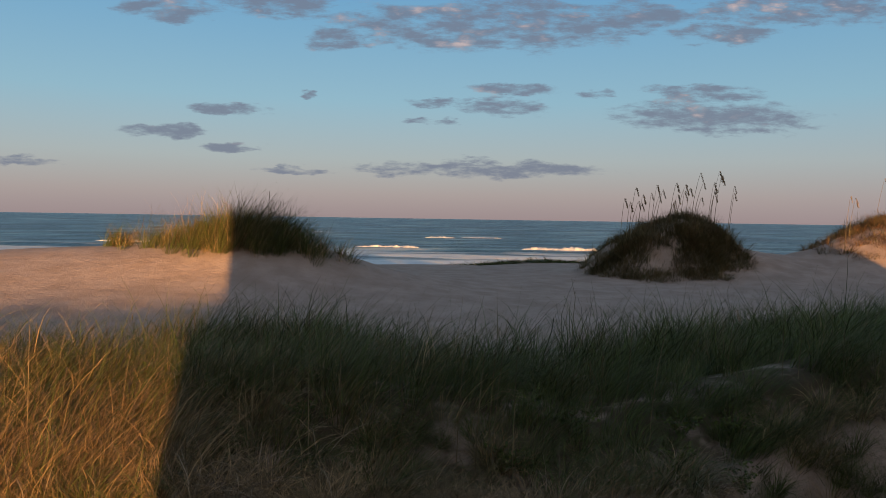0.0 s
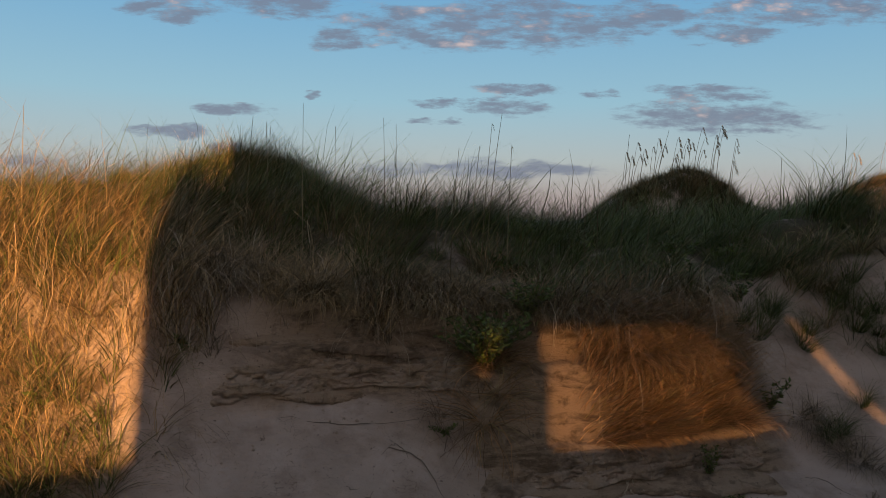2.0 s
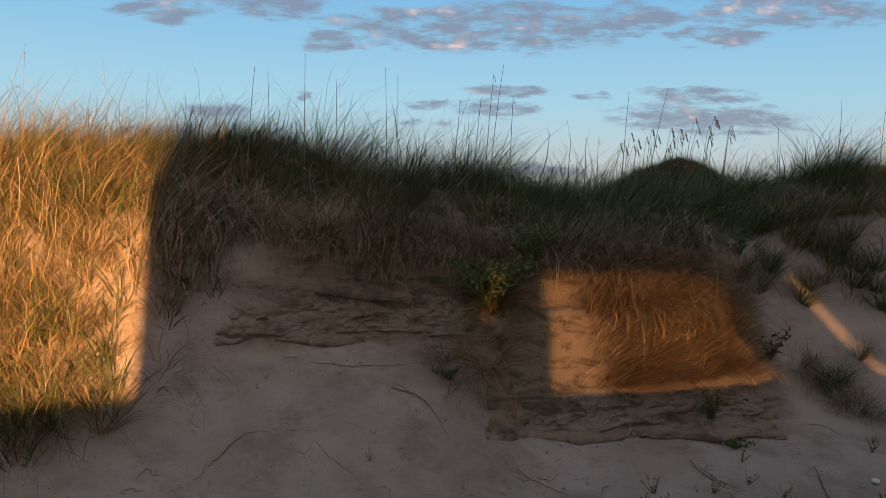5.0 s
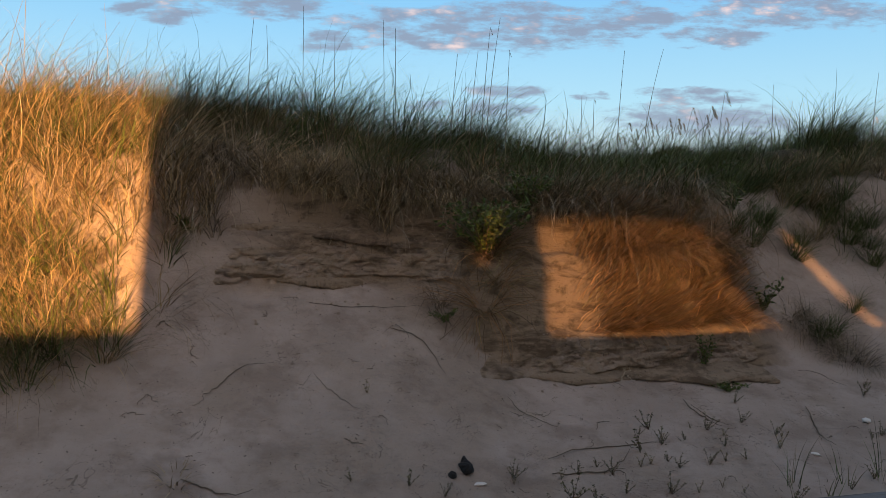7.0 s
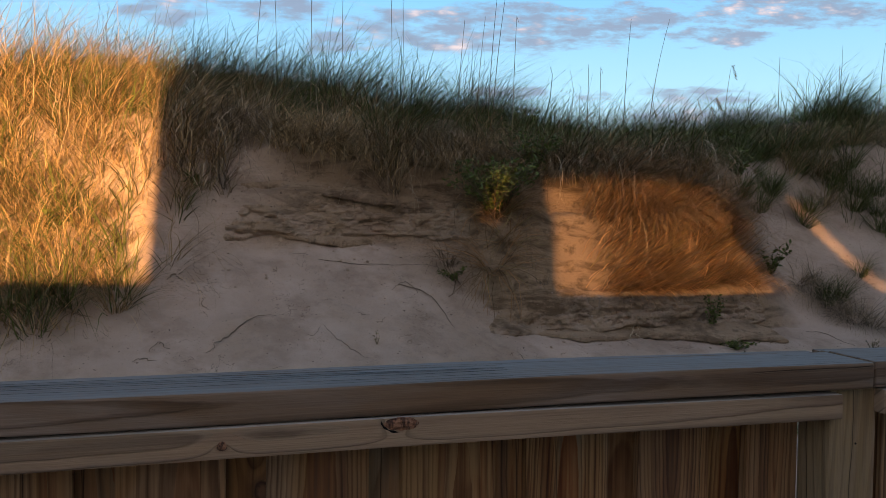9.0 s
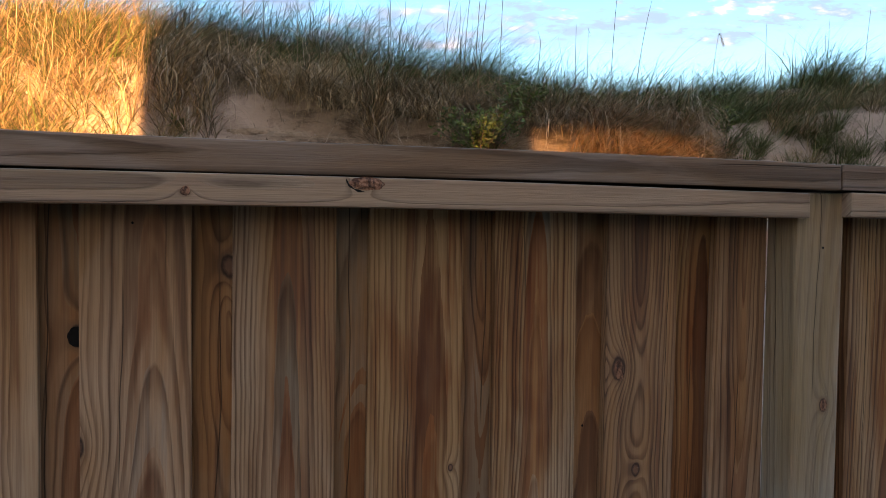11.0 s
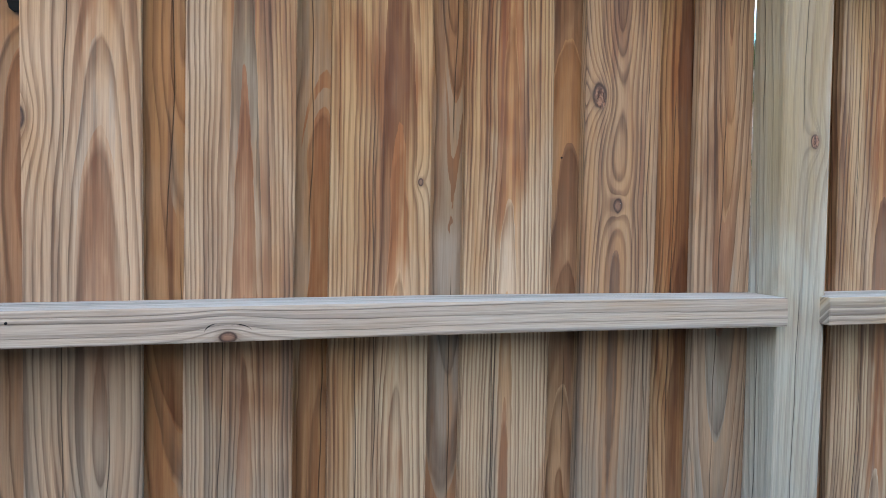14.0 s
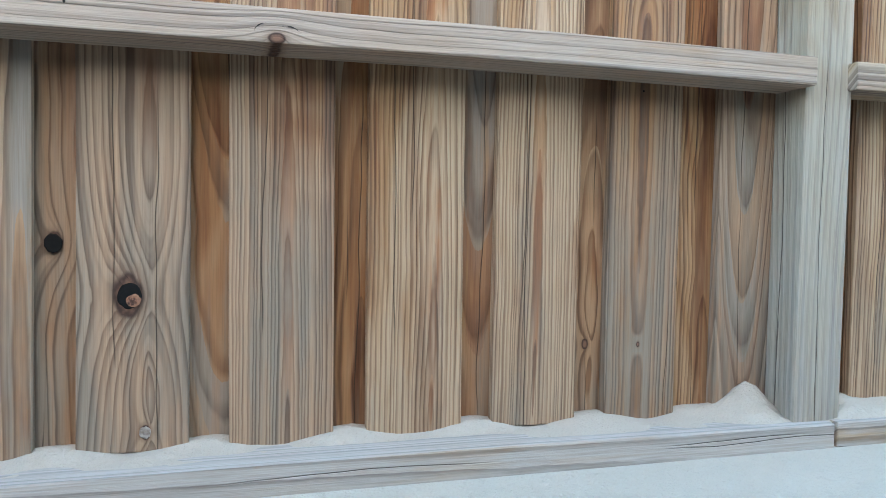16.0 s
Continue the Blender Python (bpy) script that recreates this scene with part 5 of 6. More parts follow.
# ---- single tufts of grass ----
def tuft(name, x, y, n, length, radius, material, label, lean=0.35, droop=(0.4, 1.8), width=(0.003, 0.005), seed=0, toward=None, curl=0.6):
    """One clump: blades that fan from a small root, as a thing of its own."""
    r = np.random.default_rng(seed)
    a, q = r.uniform(0, 2 * np.pi, n), radius * np.sqrt(r.uniform(0, 1, n))
    px, py = x + q * np.cos(a), y + q * np.sin(a)
    base = np.array([x, y, float(terrain(x, y))])
    root = np.stack([px, py, terrain(px, py) - 0.015], -1) - base
    bearing = a + r.normal(0, 0.5, n) if toward is None else toward + r.normal(0, 0.8, n)
    v, f = blades(root, r.uniform(0.55, 1.0, n) * length, np.abs(r.normal(lean, 0.22, n)), bearing, r.uniform(*droop, n), r.uniform(*width, n), 6, curl, seed + 1)
    ob = sheet(name, v, f, material)
    ob.location = base
    return tagged(ob, label, "grass tuft", "grass clumps on the dune bank")


def tuft_kinds(material, label, n, length, count, seed, lean, droop, width=(0.0025, 0.0055)):
    """A few clumps of one sort, to be copied; they begin on the crest, out of the way of one another."""
    return [tuft("grass_tuft", -2.4 + 0.9 * k + 0.05 * seed, 5.6, n, length, 0.07, material, label, lean, droop, width, 700 + 10 * seed + k, curl=1.8) for k in range(count)]


def plant(kinds, spots, seed, size=(0.7, 1.15), tip=25):
    """Copies of clumps at spots (x, y), each turned, and tipped out from the bank."""
    r = random.Random(seed)
    for k, (x, y) in enumerate(spots):
        ob = copy_thing(kinds[k % len(kinds)], pose(x, y, float(terrain(x, y)) - 0.01, r.uniform(0, tip), r.uniform(-8, 14), 0) @ pose(0, 0, 0, 0, 0, r.uniform(0, 360)))
        q = r.uniform(*size)
        ob.scale = (q, q, q)


def along_bank(n, x0, x1, low, high, seed, on_face=False):
    """Spots strewn along the bank: from low to high past its brink, or parts of the way up its face."""
    r = random.Random(seed)
    out = []
    for k in range(n):
        x = x0 + (x1 - x0) * (k + r.random()) / n
        ty, _, by, _ = [float(v) for v in bank(x)]
        q = r.uniform(low, high)
        out.append((x, ty + (by - ty) * q if on_face else by + q))
    return out


GREY_CLUMPS = tuft_kinds(DRY, "grey-tan dry grass clump arching over the sandy bank", 150, 0.52, 5, 1, 0.55, (0.9, 2.3))
plant(GREY_CLUMPS, [(-0.71, 4.78), (-0.26, 4.88), (-0.59, 4.90), (0.02, 4.95), (0.62, 5.0)] + along_bank(48, -1.5, 1.9, -0.10, 0.22, 11) + along_bank(12, 2.8, 5.0, -0.6, 0.3, 12) + along_bank(24, -1.15, 0.85, 0.62, 1.0, 23, True), 13, (0.6, 1.1), 32)
# tufts that hang from the brink between the bare alcoves
for k, (x, y, n, h, wide) in enumerate([(-1.36, 4.46, 90, 0.48, 0.06), (-1.30, 4.40, 50, 0.40, 0.05), (-0.75, 4.90, 60, 0.30, 0.05), (-0.30, 4.92, 240, 0.62, 0.12), (-0.16, 4.96, 200, 0.58, 0.10), (0.02, 5.0, 160, 0.52, 0.10), (0.75, 5.02, 160, 0.52, 0.10)]):
    tuft("grass_tuft", x, y, n, h, wide, (DRY, BROWN, PALE)[k % 3], "long dry grass tuft arching out from the brink", 0.45, (0.9, 2.7), (0.003, 0.0055), 750 + k, -1.45, 1.6)
GOLD_CLUMPS = tuft_kinds(DRY, "golden dry grass clump on the sunlit bank", 120, 0.46, 4, 2, 0.5, (0.5, 2.0))
plant(GOLD_CLUMPS, [(-1.79, 3.80), (-1.94, 3.95), (-2.0, 3.66), (-2.35, 4.0), (-1.66, 3.74)] + along_bank(16, -3.2, -1.4, 0.25, 1.0, 14, True) + along_bank(20, -4.5, -1.4, -0.12, 0.5, 15), 16, (0.6, 1.05), 28)
GREEN_CLUMPS = tuft_kinds(GREEN, "dull green grass clump on the sandy dune", 200, 0.48, 4, 3, 0.50, (0.7, 2.1), (0.0025, 0.005))
plant(GREEN_CLUMPS, [(3.36, 5.91), (3.45, 6.0), (3.25, 6.02), (3.5, 5.8), (3.6, 6.05), (2.83, 5.27), (2.92, 5.3), (2.27, 5.50), (2.86, 5.74), (3.52, 5.90), (3.2, 5.5), (3.9, 6.1), (2.45, 5.62), (2.66, 5.85)] + along_bank(18, 2.3, 5.5, -0.6, 0.4, 17) + along_bank(18, -1.4, 2.4, 0.1, 0.9, 18) + along_bank(12, -3.4, -1.45, -0.2, 0.6, 24), 19, (0.6, 1.1), 12)
RUST_CLUMPS = tuft_kinds(RUST, "thick rust-brown dead grass clump drooping down the bank", 150, 0.56, 5, 4, 0.75, (0.4, 2.6), (0.0025, 0.006))
plant(RUST_CLUMPS, [(0.34, 4.62), (0.40, 4.66), (0.45, 4.64), (0.38, 4.70)] + along_bank(30, 1.1, 2.05, 0.42, 0.7, 20, True) + along_bank(9, 1.0, 1.9, 0.6, 0.8, 21, True), 22, (0.65, 1.05), 40)
BROWN_CLUMPS = tuft_kinds(BROWN, "dark brown matted grass clump sliding down the sandy slope", 170, 0.46, 2, 6, 0.8, (0.8, 2.4))
plant(BROWN_CLUMPS, [(2.65, 5.34), (2.83, 5.27), (2.95, 5.11), (2.76, 5.32), (2.89, 5.2), (0.08, 4.66), (3.05, 5.06)], 26, (0.6, 0.9), 35)
tuft("grass_tuft", -1.11, 3.17, 60, 0.16, 0.05, DRY, "flattened straw-coloured grass tuft on the sand", 0.9, (0.4, 1.2), seed=171)
for k, (x, y, h) in enumerate([(1.92, 3.70, 0.36), (2.22, 3.76, 0.28), (2.44, 3.8, 0.34), (2.05, 3.62, 0.2)]):
    tuft("grass_tuft", x, y, 9, h, 0.04, GREEN, "a few thin upright green grass blades", 0.2, (0.1, 0.6), seed=180 + k)


# ---- tall stems ----
def tube(bm, points, radii, sides=5):
    rings = []
    for k, p in enumerate(points):
        d = (points[min(k + 1, len(points) - 1)] - points[max(k - 1, 0)]).normalized()
        s = d.orthogonal().normalized()
        w = d.cross(s)
        rings.append([bm.verts.new(p + radii[k] * (s * math.cos(i * math.tau / sides) + w * math.sin(i * math.tau / sides))) for i in range(sides)])
    for a, b in zip(rings, rings[1:]):
        for i in range(sides):
            bm.faces.new((a[i], a[(i + 1) % sides], b[(i + 1) % sides], b[i]))
    bm.faces.new(rings[-1])
    bm.faces.new(rings[0][::-1])


def sea_oat(x, y, tip, lean, thick, head, label, seed):
    """A tall bare stem, and at its end a drooping head of flat seeds."""
    r = random.Random(seed)
    z = float(terrain(x, y))
    ob = new("sea_oat")
    ob.location = (x, y, z)
    tagged(ob, label, "sea oat", "tall stems on the dunes")
    h = tip - z
    pts = [Vector((lean * (k / 7) ** 1.8, 0.15 * lean * (k / 7) ** 2, h * k / 7)) for k in range(8)]
    bm = bmesh.new()
    tube(bm, pts, [thick * (1 - 0.6 * k / 7) for k in range(8)])
    part("stem", bm, STRAW, ob)
    if head:
        bm = bmesh.new()
        n = int(16 + head * 130)
        for k in range(n):
            q = r.random()
            p = pts[-1] + Vector((0.25 * head * q + r.uniform(0, 0.12) * head, r.uniform(-0.08, 0.08) * head, -head * (0.9 * q - 0.25) - 0.02))
            L, w = head * r.uniform(0.11, 0.18), head * r.uniform(0.03, 0.06)
            d = Vector((r.uniform(0.1, 0.7), r.uniform(-0.4, 0.4), r.uniform(-1, -0.3))).normalized()
            s = d.orthogonal().normalized()
            f = d.cross(s) * w * 0.3
            a, b, c, e = p, p + d * L * 0.5 + s * w, p + d * L, p + d * L * 0.5 - s * w
            vs = [bm.verts.new(v) for v in (a, b, c, e, p + d * L * 0.5 + f, p + d * L * 0.5 - f)]
            for i in range(4):
                bm.faces.new((vs[i], vs[(i + 1) % 4], vs[4]))
                bm.faces.new((vs[(i + 1) % 4], vs[i], vs[5]))
        tagged(part("seed_head", bm, SEED, ob), kind="stuff")
    return ob


# near crest: x, y, tip height, lean, seed head
STEMS = [(-2.72, 4.9, 3.13, 0.02, 0), (-1.32, 5.2, 3.12, 0.05, 0), (-1.18, 5.3, 3.09, -0.02, 0), (-0.92, 5.2, 3.21, 0.0, 0), (-0.74, 5.5, 3.09, 0.0, 0),
         (-0.34, 5.2, 3.12, -0.02, 0), (-0.27, 5.3, 3.09, -0.01, 0), (0.12, 5.4, 2.94, 0.05, 0), (0.26, 5.4, 2.96, 0.06, 0), (0.34, 5.3, 3.11, 0.06, 0.05),
         (0.37, 5.3, 3.18, 0.10, 0), (0.53, 5.4, 2.97, 0.02, 0.04), (1.2, 6.0, 2.75, 0.0, 0), (1.34, 6.2, 2.77, 0.0, 0.05), (1.49, 6.0, 3.12, 0.05, 0)]
STEMS += [(1.75, 6.2, 3.19, 0.17, 0), (2.80, 7.3, 3.02, 0.06, 0.15), (3.2, 7.0, 3.05, 0.0, 0.03), (3.35, 7.0, 2.9, 0.04, 0), (3.77, 7.0, 2.98, 0.0, 0.04), (3.86, 6.5, 3.08, 0.05, 0)]
for k, (x, y, tip, lean, head) in enumerate(STEMS):
    sea_oat(x, y, tip, lean, 0.0035, head, "tall dry stem with a drooping seed head" if head else "tall thin bare grass stem above the dune crest", 300 + k)
r7 = random.Random(7)
for k in range(26):
    q = (k + r7.random()) / 26
    x = 5.55 + 3.3 * q
    top = 4.3 + 0.85 * r7.random() ** 0.7 + 0.45 * math.exp(-((x - 8.2) / 0.5) ** 2)
    sea_oat(x, 23.4 + r7.uniform(-0.6, 0.8), top, r7.uniform(0.08, 0.26), 0.010, r7.uniform(0.26, 0.40), "tall sea oat with a nodding brown seed head on a dune", 400 + k)
for k in range(9):
    sea_oat(13.4 + 2.6 * r7.random(), 25.5 + r7.uniform(-0.6, 0.6), 4.7 + 0.8 * r7.random(), r7.uniform(0.05, 0.3), 0.009, r7.uniform(0.25, 0.36), "tall sea oat with a nodding brown seed head on a dune", 460 + k)
sea_oat(-3.95, 17.0, 4.42, 0.02, 0.012, 0, "single thin bare stick standing on a far dune", 480)


# ---- leafy plants ----
def shrub(name, x, y, height, spread, leaves, size, label, seed, category="shrub", material=None, hang=0.0):
    """Branching stems from one root, each beset with small pointed leaves."""
    r = random.Random(seed)
    z = float(terrain(x, y))
    ob = new(name)
    ob.location = (x, y, z)
    tagged(ob, label, category)
    bm_s, bm_l = bmesh.new(), bmesh.new()
    stems = max(3, leaves // 16)
    for k in range(stems):
        a, reach = r.uniform(0, math.tau), spread * math.sqrt(r.random())
        end = Vector((reach * math.cos(a), reach * math.sin(a) * 0.7 - hang * spread, height * r.uniform(0.55, 1.0)))
        pts = [Vector((end.x * t ** 1.5, end.y * t, end.z * t - 0.01)) for t in (0, 0.25, 0.5, 0.75, 1)]
        tube(bm_s, pts, [0.0022, 0.002, 0.0018, 0.0014, 0.001], 4)
        for i in range(leaves // stems):
            t = r.uniform(0.15, 1.0)
            j = min(int(t * 4), 3)
            p = pts[j].lerp(pts[j + 1], t * 4 - j)
            d = Vector((r.gauss(0, 1), r.gauss(0, 1), r.gauss(0.4, 0.6))).normalized()
            s = d.cross(Vector((r.gauss(0, 1), r.gauss(0, 1), r.gauss(0, 1)))).normalized()
            n = d.cross(s) * size * 0.12
            L, w = size * r.uniform(0.6, 1.2), size * r.uniform(0.18, 0.30)
            v = [bm_l.verts.new(c) for c in (p, p + d * L * 0.45 + s * w - n, p + d * L, p + d * L * 0.45 - s * w - n, p + d * L * 0.45)]
            for f in ((0, 1, 4), (1, 2, 4), (2, 3, 4), (3, 0, 4)):
                bm_l.faces.new([v[c] for c in f])
    tagged(part("stem", bm_s, TWIG, ob), kind="stuff")
    tagged(part("foliage", bm_l, material or LEAF, ob), kind="stuff")
    return ob


shrub("shrub", 0.34, 4.68, 0.36, 0.34, 2200, 0.040, "small yellow-green leafy shrub rooted in the bank", 501, hang=0.5)
shrub("shrub", 0.62, 4.84, 0.26, 0.26, 900, 0.036, "dark green leafy shrub rooted in the bank", 502, hang=0.5)
shrub("shrub", 0.10, 4.58, 0.10, 0.09, 120, 0.028, "little dark green plant on the eroded bank", 503, hang=0.5)
shrub("shrub", 1.83, 4.80, 0.26, 0.09, 220, 0.030, "dark green plant growing out of the eroded sand", 504, hang=0.3)
shrub("shrub", 1.91, 4.58, 0.07, 0.16, 160, 0.028, "low green creeping plant at the bank's foot", 505)
shrub("shrub", -2.08, 3.90, 0.10, 0.08, 40, 0.075, "bright green broad-leaved seedling on the sunny bank", 506)
shrub("shrub", -2.21, 3.80, 0.10, 0.08, 36, 0.075, "bright green broad-leaved seedling on the sunny bank", 507)
shrub("shrub", -1.45, 4.32, 0.10, 0.05, 24, 0.06, "green broad-leaved seedling beside a grass tuft", 508)
for k in range(14):
    q = random.Random(900 + k)
    shrub("shrub", q.uniform(-2.5, 4.5), q.uniform(5.2, 6.4), 0.26, 0.22, 220, 0.045, "dark green leafy plant among the dune grass", 510 + k)

# sprigs of sea rocket on the sand: built as three kinds and copied
KINDS = []
for k, (n, h, sp) in enumerate([(70, 0.15, 0.10), (40, 0.13, 0.05), (110, 0.16, 0.16)]):
    KINDS.append(shrub("beach_sprig", (1.16, 2.0, 0.72)[k], (3.86, 4.04, 3.43)[k], h, sp, n, 0.017, "small fleshy olive-green sprig growing from the sand", 540 + k, "beach plant", STRAW if k == 1 else SPRIG))
    tagged(KINDS[-1], group="sprigs on the sand")
SPOTS = [(0.84, 3.45), (1.23, 3.54), (1.52, 3.63), (1.62, 3.60), (2.22, 3.70), (2.40, 3.81), (2.6, 3.7), (0.44, 3.49), (-0.34, 3.31), (-0.07, 3.33), (0.10, 3.31), (-0.32, 3.86),
         (1.38, 3.57), (1.0, 3.52), (2.8, 4.63), (1.30, 3.95), (1.70, 4.10), (1.45, 4.02), (0.6, 3.36), (1.85, 3.55), (2.05, 3.60), (2.3, 3.55), (1.9, 4.45), (1.62, 4.15)]
SPOTS += [(0.44, 3.53), (0.69, 3.59), (0.78, 3.63), (0.89, 3.7), (0.96, 3.65), (1.13, 3.74), (1.19, 3.77), (1.29, 3.8), (1.34, 3.76), (1.52, 3.82), (1.62, 3.86), (1.75, 3.9), (1.19, 4.01), (1.26, 4.08), (1.32, 4.01), (1.52, 4.14),
          (1.67, 4.0), (1.86, 4.25), (2.03, 4.17), (2.06, 4.16), (2.86, 4.73), (2.61, 4.19), (2.68, 4.22)]
r8 = random.Random(8)
for k, (x, y) in enumerate(SPOTS):
    ob = copy_thing(KINDS[(k * 2 + k // 3) % 3], pose(x, y, float(terrain(x, y)), 0, 0, r8.uniform(0, 360)))
    s = r8.uniform(0.42, 0.75)
    ob.scale = (s, s, s)


# ---- roots, sticks and litter on the sand ----
def stick(x0, y0, x1, y1, thick, label, seed, name="twig", bow=0.12, lift=0.01):
    r = random.Random(seed)
    n = 14
    pts = []
    side = Vector((-(y1 - y0), x1 - x0)) * r.choice((-1, 1)) * bow
    for k in range(n + 1):
        t = k / n
        b = math.sin(math.pi * t) + 0.35 * math.sin(2 * math.pi * t + seed)
        x, y = x0 + (x1 - x0) * t + side.x * b + r.gauss(0, 0.004), y0 + (y1 - y0) * t + side.y * b + r.gauss(0, 0.004)
        pts.append(Vector((x, y, float(terrain(x, y)) + lift + 0.006 * math.sin(5 * t + seed))))
    base = pts[0].copy()
    bm = bmesh.new()
    tube(bm, [p - base for p in pts], [thick * (1 - 0.6 * abs(2 * k / n - 0.8)) for k in range(n + 1)], 5)
    me = bpy.data.meshes.new(name)
    bm.to_mesh(me)
    bm.free()
    me.materials.append(TWIG)
    ob = new(name, me)
    ob.location = base
    return tagged(ob, label, "twig", "roots and sticks on the sand")


STICKS = [(-1.12, 3.62, -0.87, 3.87, 6), (-0.86, 4.30, 0.03, 4.60, 4), (-0.23, 4.34, 0.11, 4.17, 7), (0.47, 4.15, 0.74, 4.0, 6), (1.57, 4.41, 1.72, 4.19, 8), (1.60, 4.38, 1.78, 4.20, 6),
          (-1.08, 3.17, -0.76, 3.18, 7), (0.65, 3.60, 1.11, 3.85, 7), (-0.40, 3.54, -0.31, 3.52, 8), (-1.48, 3.93, -1.40, 3.96, 8), (-1.91, 3.61, -1.76, 3.64, 6), (-1.98, 3.49, -1.89, 3.52, 7)]
STICKS += [(2.35, 4.45, 2.35, 4.09, 8), (0.01, 4.66, 0.09, 4.55, 5), (0.04, 4.62, 0.16, 4.50, 5), (-0.02, 4.64, 0.12, 4.48, 4), (0.06, 4.66, 0.20, 4.55, 4), (0.65, 3.68, 1.36, 3.94, 6), (0.11, 4.60, 0.06, 4.38, 6), (1.12, 4.70, 1.16, 4.45, 5), (1.14, 4.62, 1.22, 4.46, 4), (0.95, 4.02, 1.04, 4.10, 5), (2.5, 4.9, 2.75, 4.75, 5), (-0.6, 3.9, -0.35, 3.75, 4)]
for k, (x0, y0, x1, y1, w) in enumerate(STICKS):
    stick(x0, y0, x1, y1, w / 1700, "thin dark root or stick lying on pale sand", 600 + k, bow=0.03 if k == 1 else 0.12)
for k, (x0, y0, x1, y1) in enumerate([(1.08, 4.74, 1.20, 4.64), (1.20, 4.64, 1.28, 4.66), (1.26, 4.65, 1.19, 4.47), (1.27, 4.65, 1.35, 4.56), (1.24, 4.63, 1.27, 4.50)]):
    stick(x0, y0, x1, y1, 0.004, "pale bare root hanging over the eroded sand", 640 + k, "root", bow=0.06, lift=0.03).data.materials[0] = PALE
# frayed roots along the ledges of the face
r5 = random.Random(55)
for k in range(36):
    x = r5.uniform(-1.25, 2.1)
    ty, _, by, _ = [float(v) for v in bank(x)]
    y = ty + (by - ty) * (0.30 if k % 2 else 0.55) + r5.gauss(0, 0.03)
    L = r5.uniform(0.04, 0.13)
    stick(x, y, x + L, y + r5.gauss(0, 0.02), r5.uniform(0.0018, 0.004), "thin dark root showing in the eroded bank", 800 + k, "root", bow=0.18, lift=0.004)
r9 = random.Random(9)
for k in range(110):
    x = r9.uniform(-2.2, 2.8)
    y = r9.uniform(3.2, 4.5)
    a, L = r9.uniform(0, math.pi), r9.uniform(0.04, 0.2)
    stick(x, y, x + L * math.cos(a), y + L * math.sin(a) * 0.7, r9.uniform(0.0012, 0.0026), "short dark twig half sunk in pale sand", 650 + k, bow=0.25, lift=0.003)


def lump(name, x, y, size, squash, material, label, category, seed, turn=0.0):
    """A rough lump: a ball pushed in and out and flattened."""
    bm = bmesh.new()
    bmesh.ops.create_icosphere(bm, subdivisions=3, radius=1.0)
    for v in bm.verts:
        k = 1 + 0.35 * noise.noise(v.co * 1.4 + Vector((seed, 0, 0))) + 0.15 * noise.noise(v.co * 4 + Vector((0, seed, 0)))
        v.co = Vector((v.co.x * squash[0], v.co.y * squash[1], v.co.z * squash[2])) * k * size
    me = bpy.data.meshes.new(name)
    bm.to_mesh(me)
    bm.free()
    me.materials.append(material)
    ob = new(name, me)
    ob.matrix_world = pose(x, y, float(terrain(x, y)) + size * squash[2] * 0.6, 0, 0, turn)
    return tagged(ob, label, category)


lump("charred_driftwood", 0.205, 3.51, 0.042, (0.75, 1.0, 0.8), CHAR, "black charred lump of driftwood on the sand", "driftwood", 3.1, 35)
lump("charred_driftwood", 0.195, 3.56, 0.024, (0.6, 0.9, 0.9), CHAR, "small black charred lump of driftwood", "driftwood", 8.4, 10)
lump("charred_driftwood", 0.135, 3.45, 0.022, (0.8, 1.0, 0.8), CHAR, "small black charred lump of driftwood", "driftwood", 5.7, 50)
lump("seashell", 0.27, 3.44, 0.022, (1.3, 0.8, 0.35), SHELL, "bleached white shell fragment on the sand", "shell", 2.2, 20)
lump("seashell", 2.66, 4.35, 0.03, (1.0, 0.8, 0.45), SHELL, "bleached white shell fragment on the sand", "shell", 6.6, 70)
lump("seashell", 2.18, 4.0, 0.022, (1.2, 0.6, 0.4), SHELL, "bleached white shell fragment on the sand", "shell", 9.1, 130)

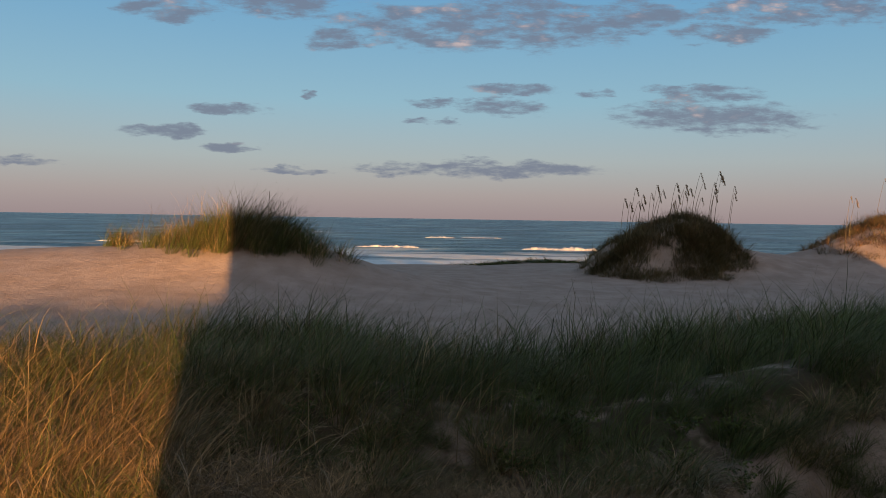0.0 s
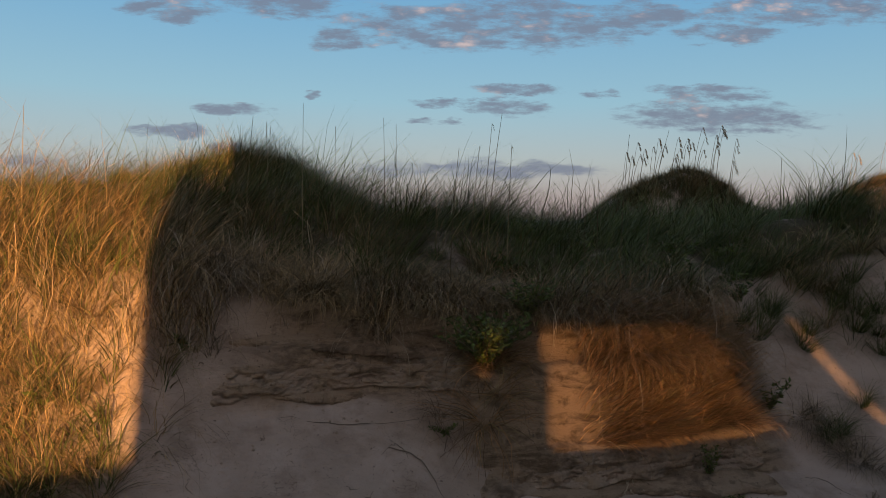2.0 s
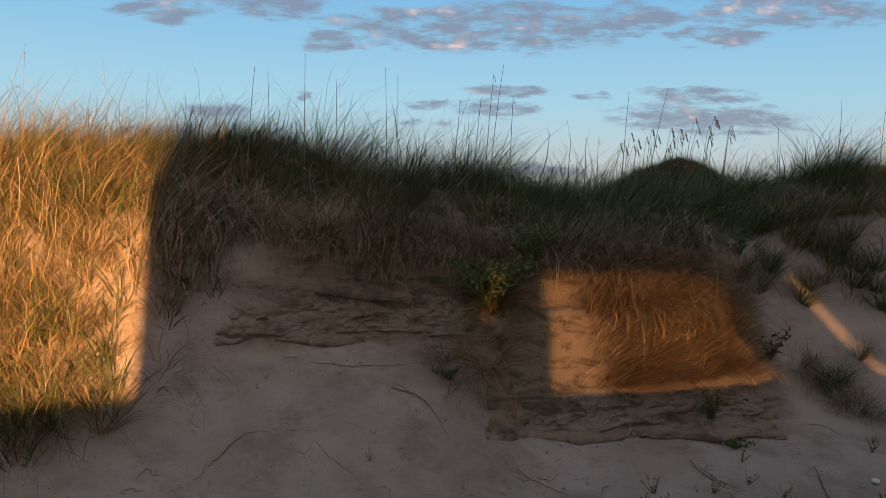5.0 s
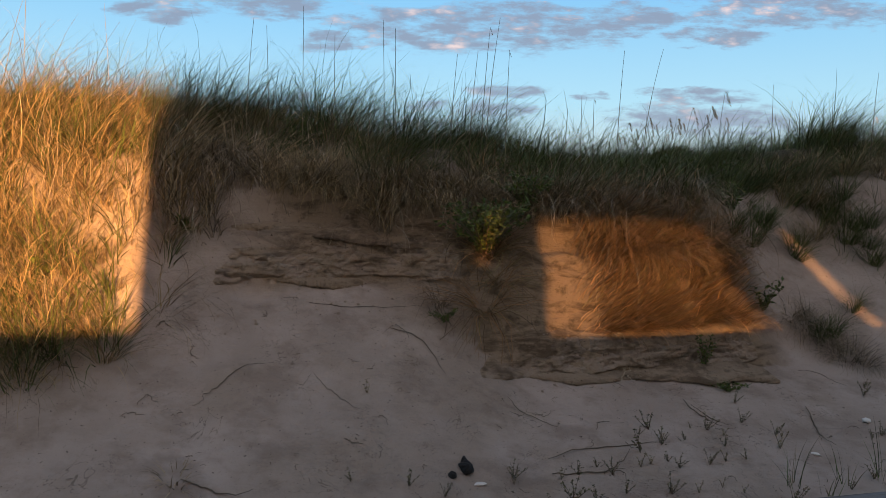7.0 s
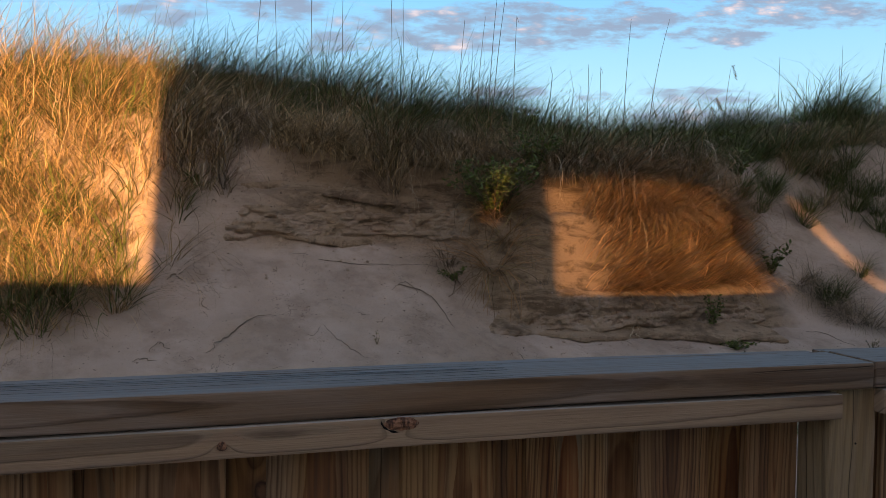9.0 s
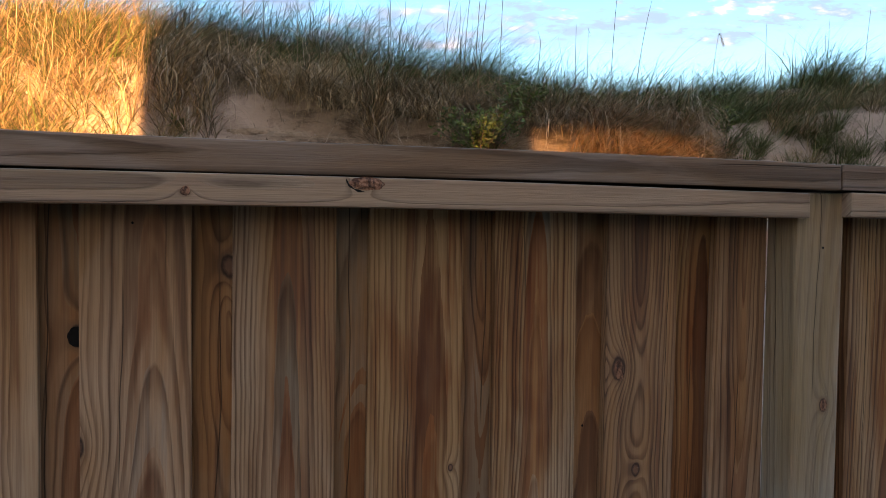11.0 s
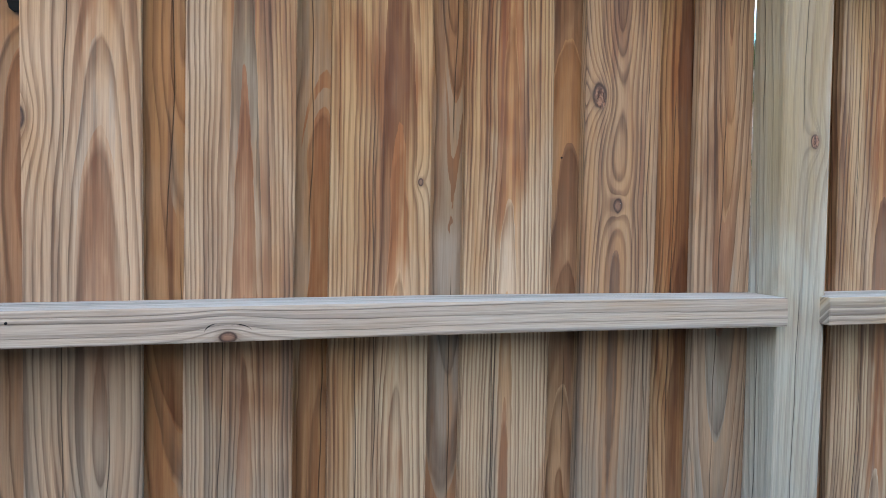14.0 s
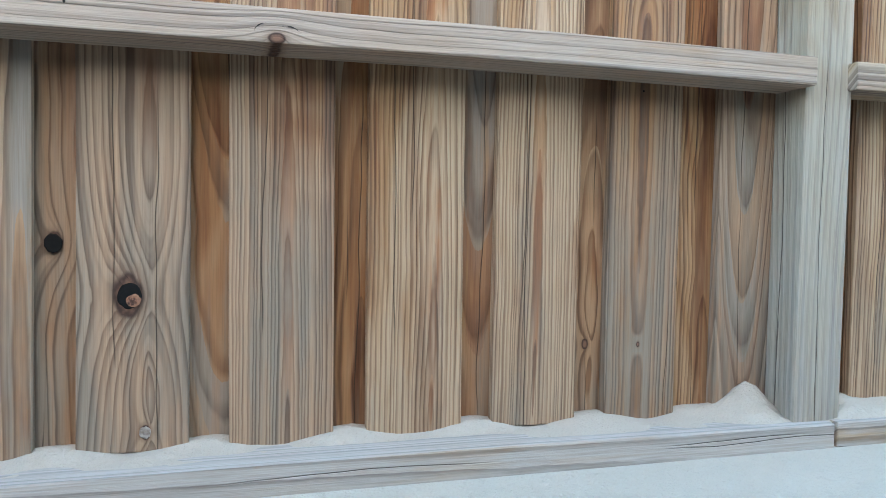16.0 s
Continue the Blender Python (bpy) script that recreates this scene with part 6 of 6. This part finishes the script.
# crumbs of bark, reed and shell strewn over the sand, past counting
rc = np.random.default_rng(77)
n = 1500
cx, cy = rc.uniform(-3, 4, n), rc.uniform(2.6, 4.9, n)
keep_c = rc.uniform(0, 1, n) < np.clip(0.35 + 1.6 * rough_noise(cx * 1.6, cy * 1.6, 91), 0.03, 1)
cx, cy = cx[keep_c], cy[keep_c]
n = len(cx)
v, q = blades(np.stack([cx, cy, terrain(cx, cy) + 0.004], -1), rc.uniform(0.012, 0.05, n), rc.uniform(1.2, 1.6, n), rc.uniform(0, 6.28, n), rc.uniform(-0.2, 0.3, n), rc.uniform(0.003, 0.008, n), 2, 0.5, 78)
tagged(sheet("sand_litter", v, q, TWIG), "dark crumbs of bark and reed strewn on sand", "litter", kind="stuff")

# crumbled clods of damp sand below the ledges, past counting
rk = np.random.default_rng(83)
n = 240
kx = rk.uniform(-1.3, 2.4, n)
kty, _, kby, _ = bank(kx)
ky = kty + (kby - kty) * rk.choice((-0.22, 0.02, 0.2, 0.45), n) + rk.normal(0, 0.06, n)
ring = np.array([(math.cos(w), math.sin(w)) for w in np.linspace(0, math.tau, 7)[:-1]])
cv, cq = [], []
for px, py, r in zip(kx, ky, 0.003 + 0.008 * rk.uniform(0, 1, n) ** 2.5):
    pz = float(terrain(px, py))
    base = len(cv)
    for h, w in ((-0.5, 0.9), (0.3, 1.0), (0.8, 0.55)):
        for c, d in ring:
            cv.append((px + r * w * c * rk.uniform(0.7, 1.3), py + r * w * d * rk.uniform(0.7, 1.3), pz + r * h * rk.uniform(0.7, 1.2)))
    for lev in (0, 6):
        for k in range(6):
            cq.append((base + lev + k, base + lev + (k + 1) % 6, base + lev + 6 + (k + 1) % 6, base + lev + 6 + k))
    cq += [(base + 12, base + 13, base + 14, base + 15), (base + 12, base + 15, base + 16, base + 17)]
one = np.ones(len(cv))
clods = sheet("sand_clods", cv, cq, SAND, {"damp": one * 0.5, "litter": one * 0.4, "pale": one * 0, "thatch": one * 0}, False)
tagged(clods, "crumbled clods of damp sand under the eroded bank", "sand", kind="stuff")
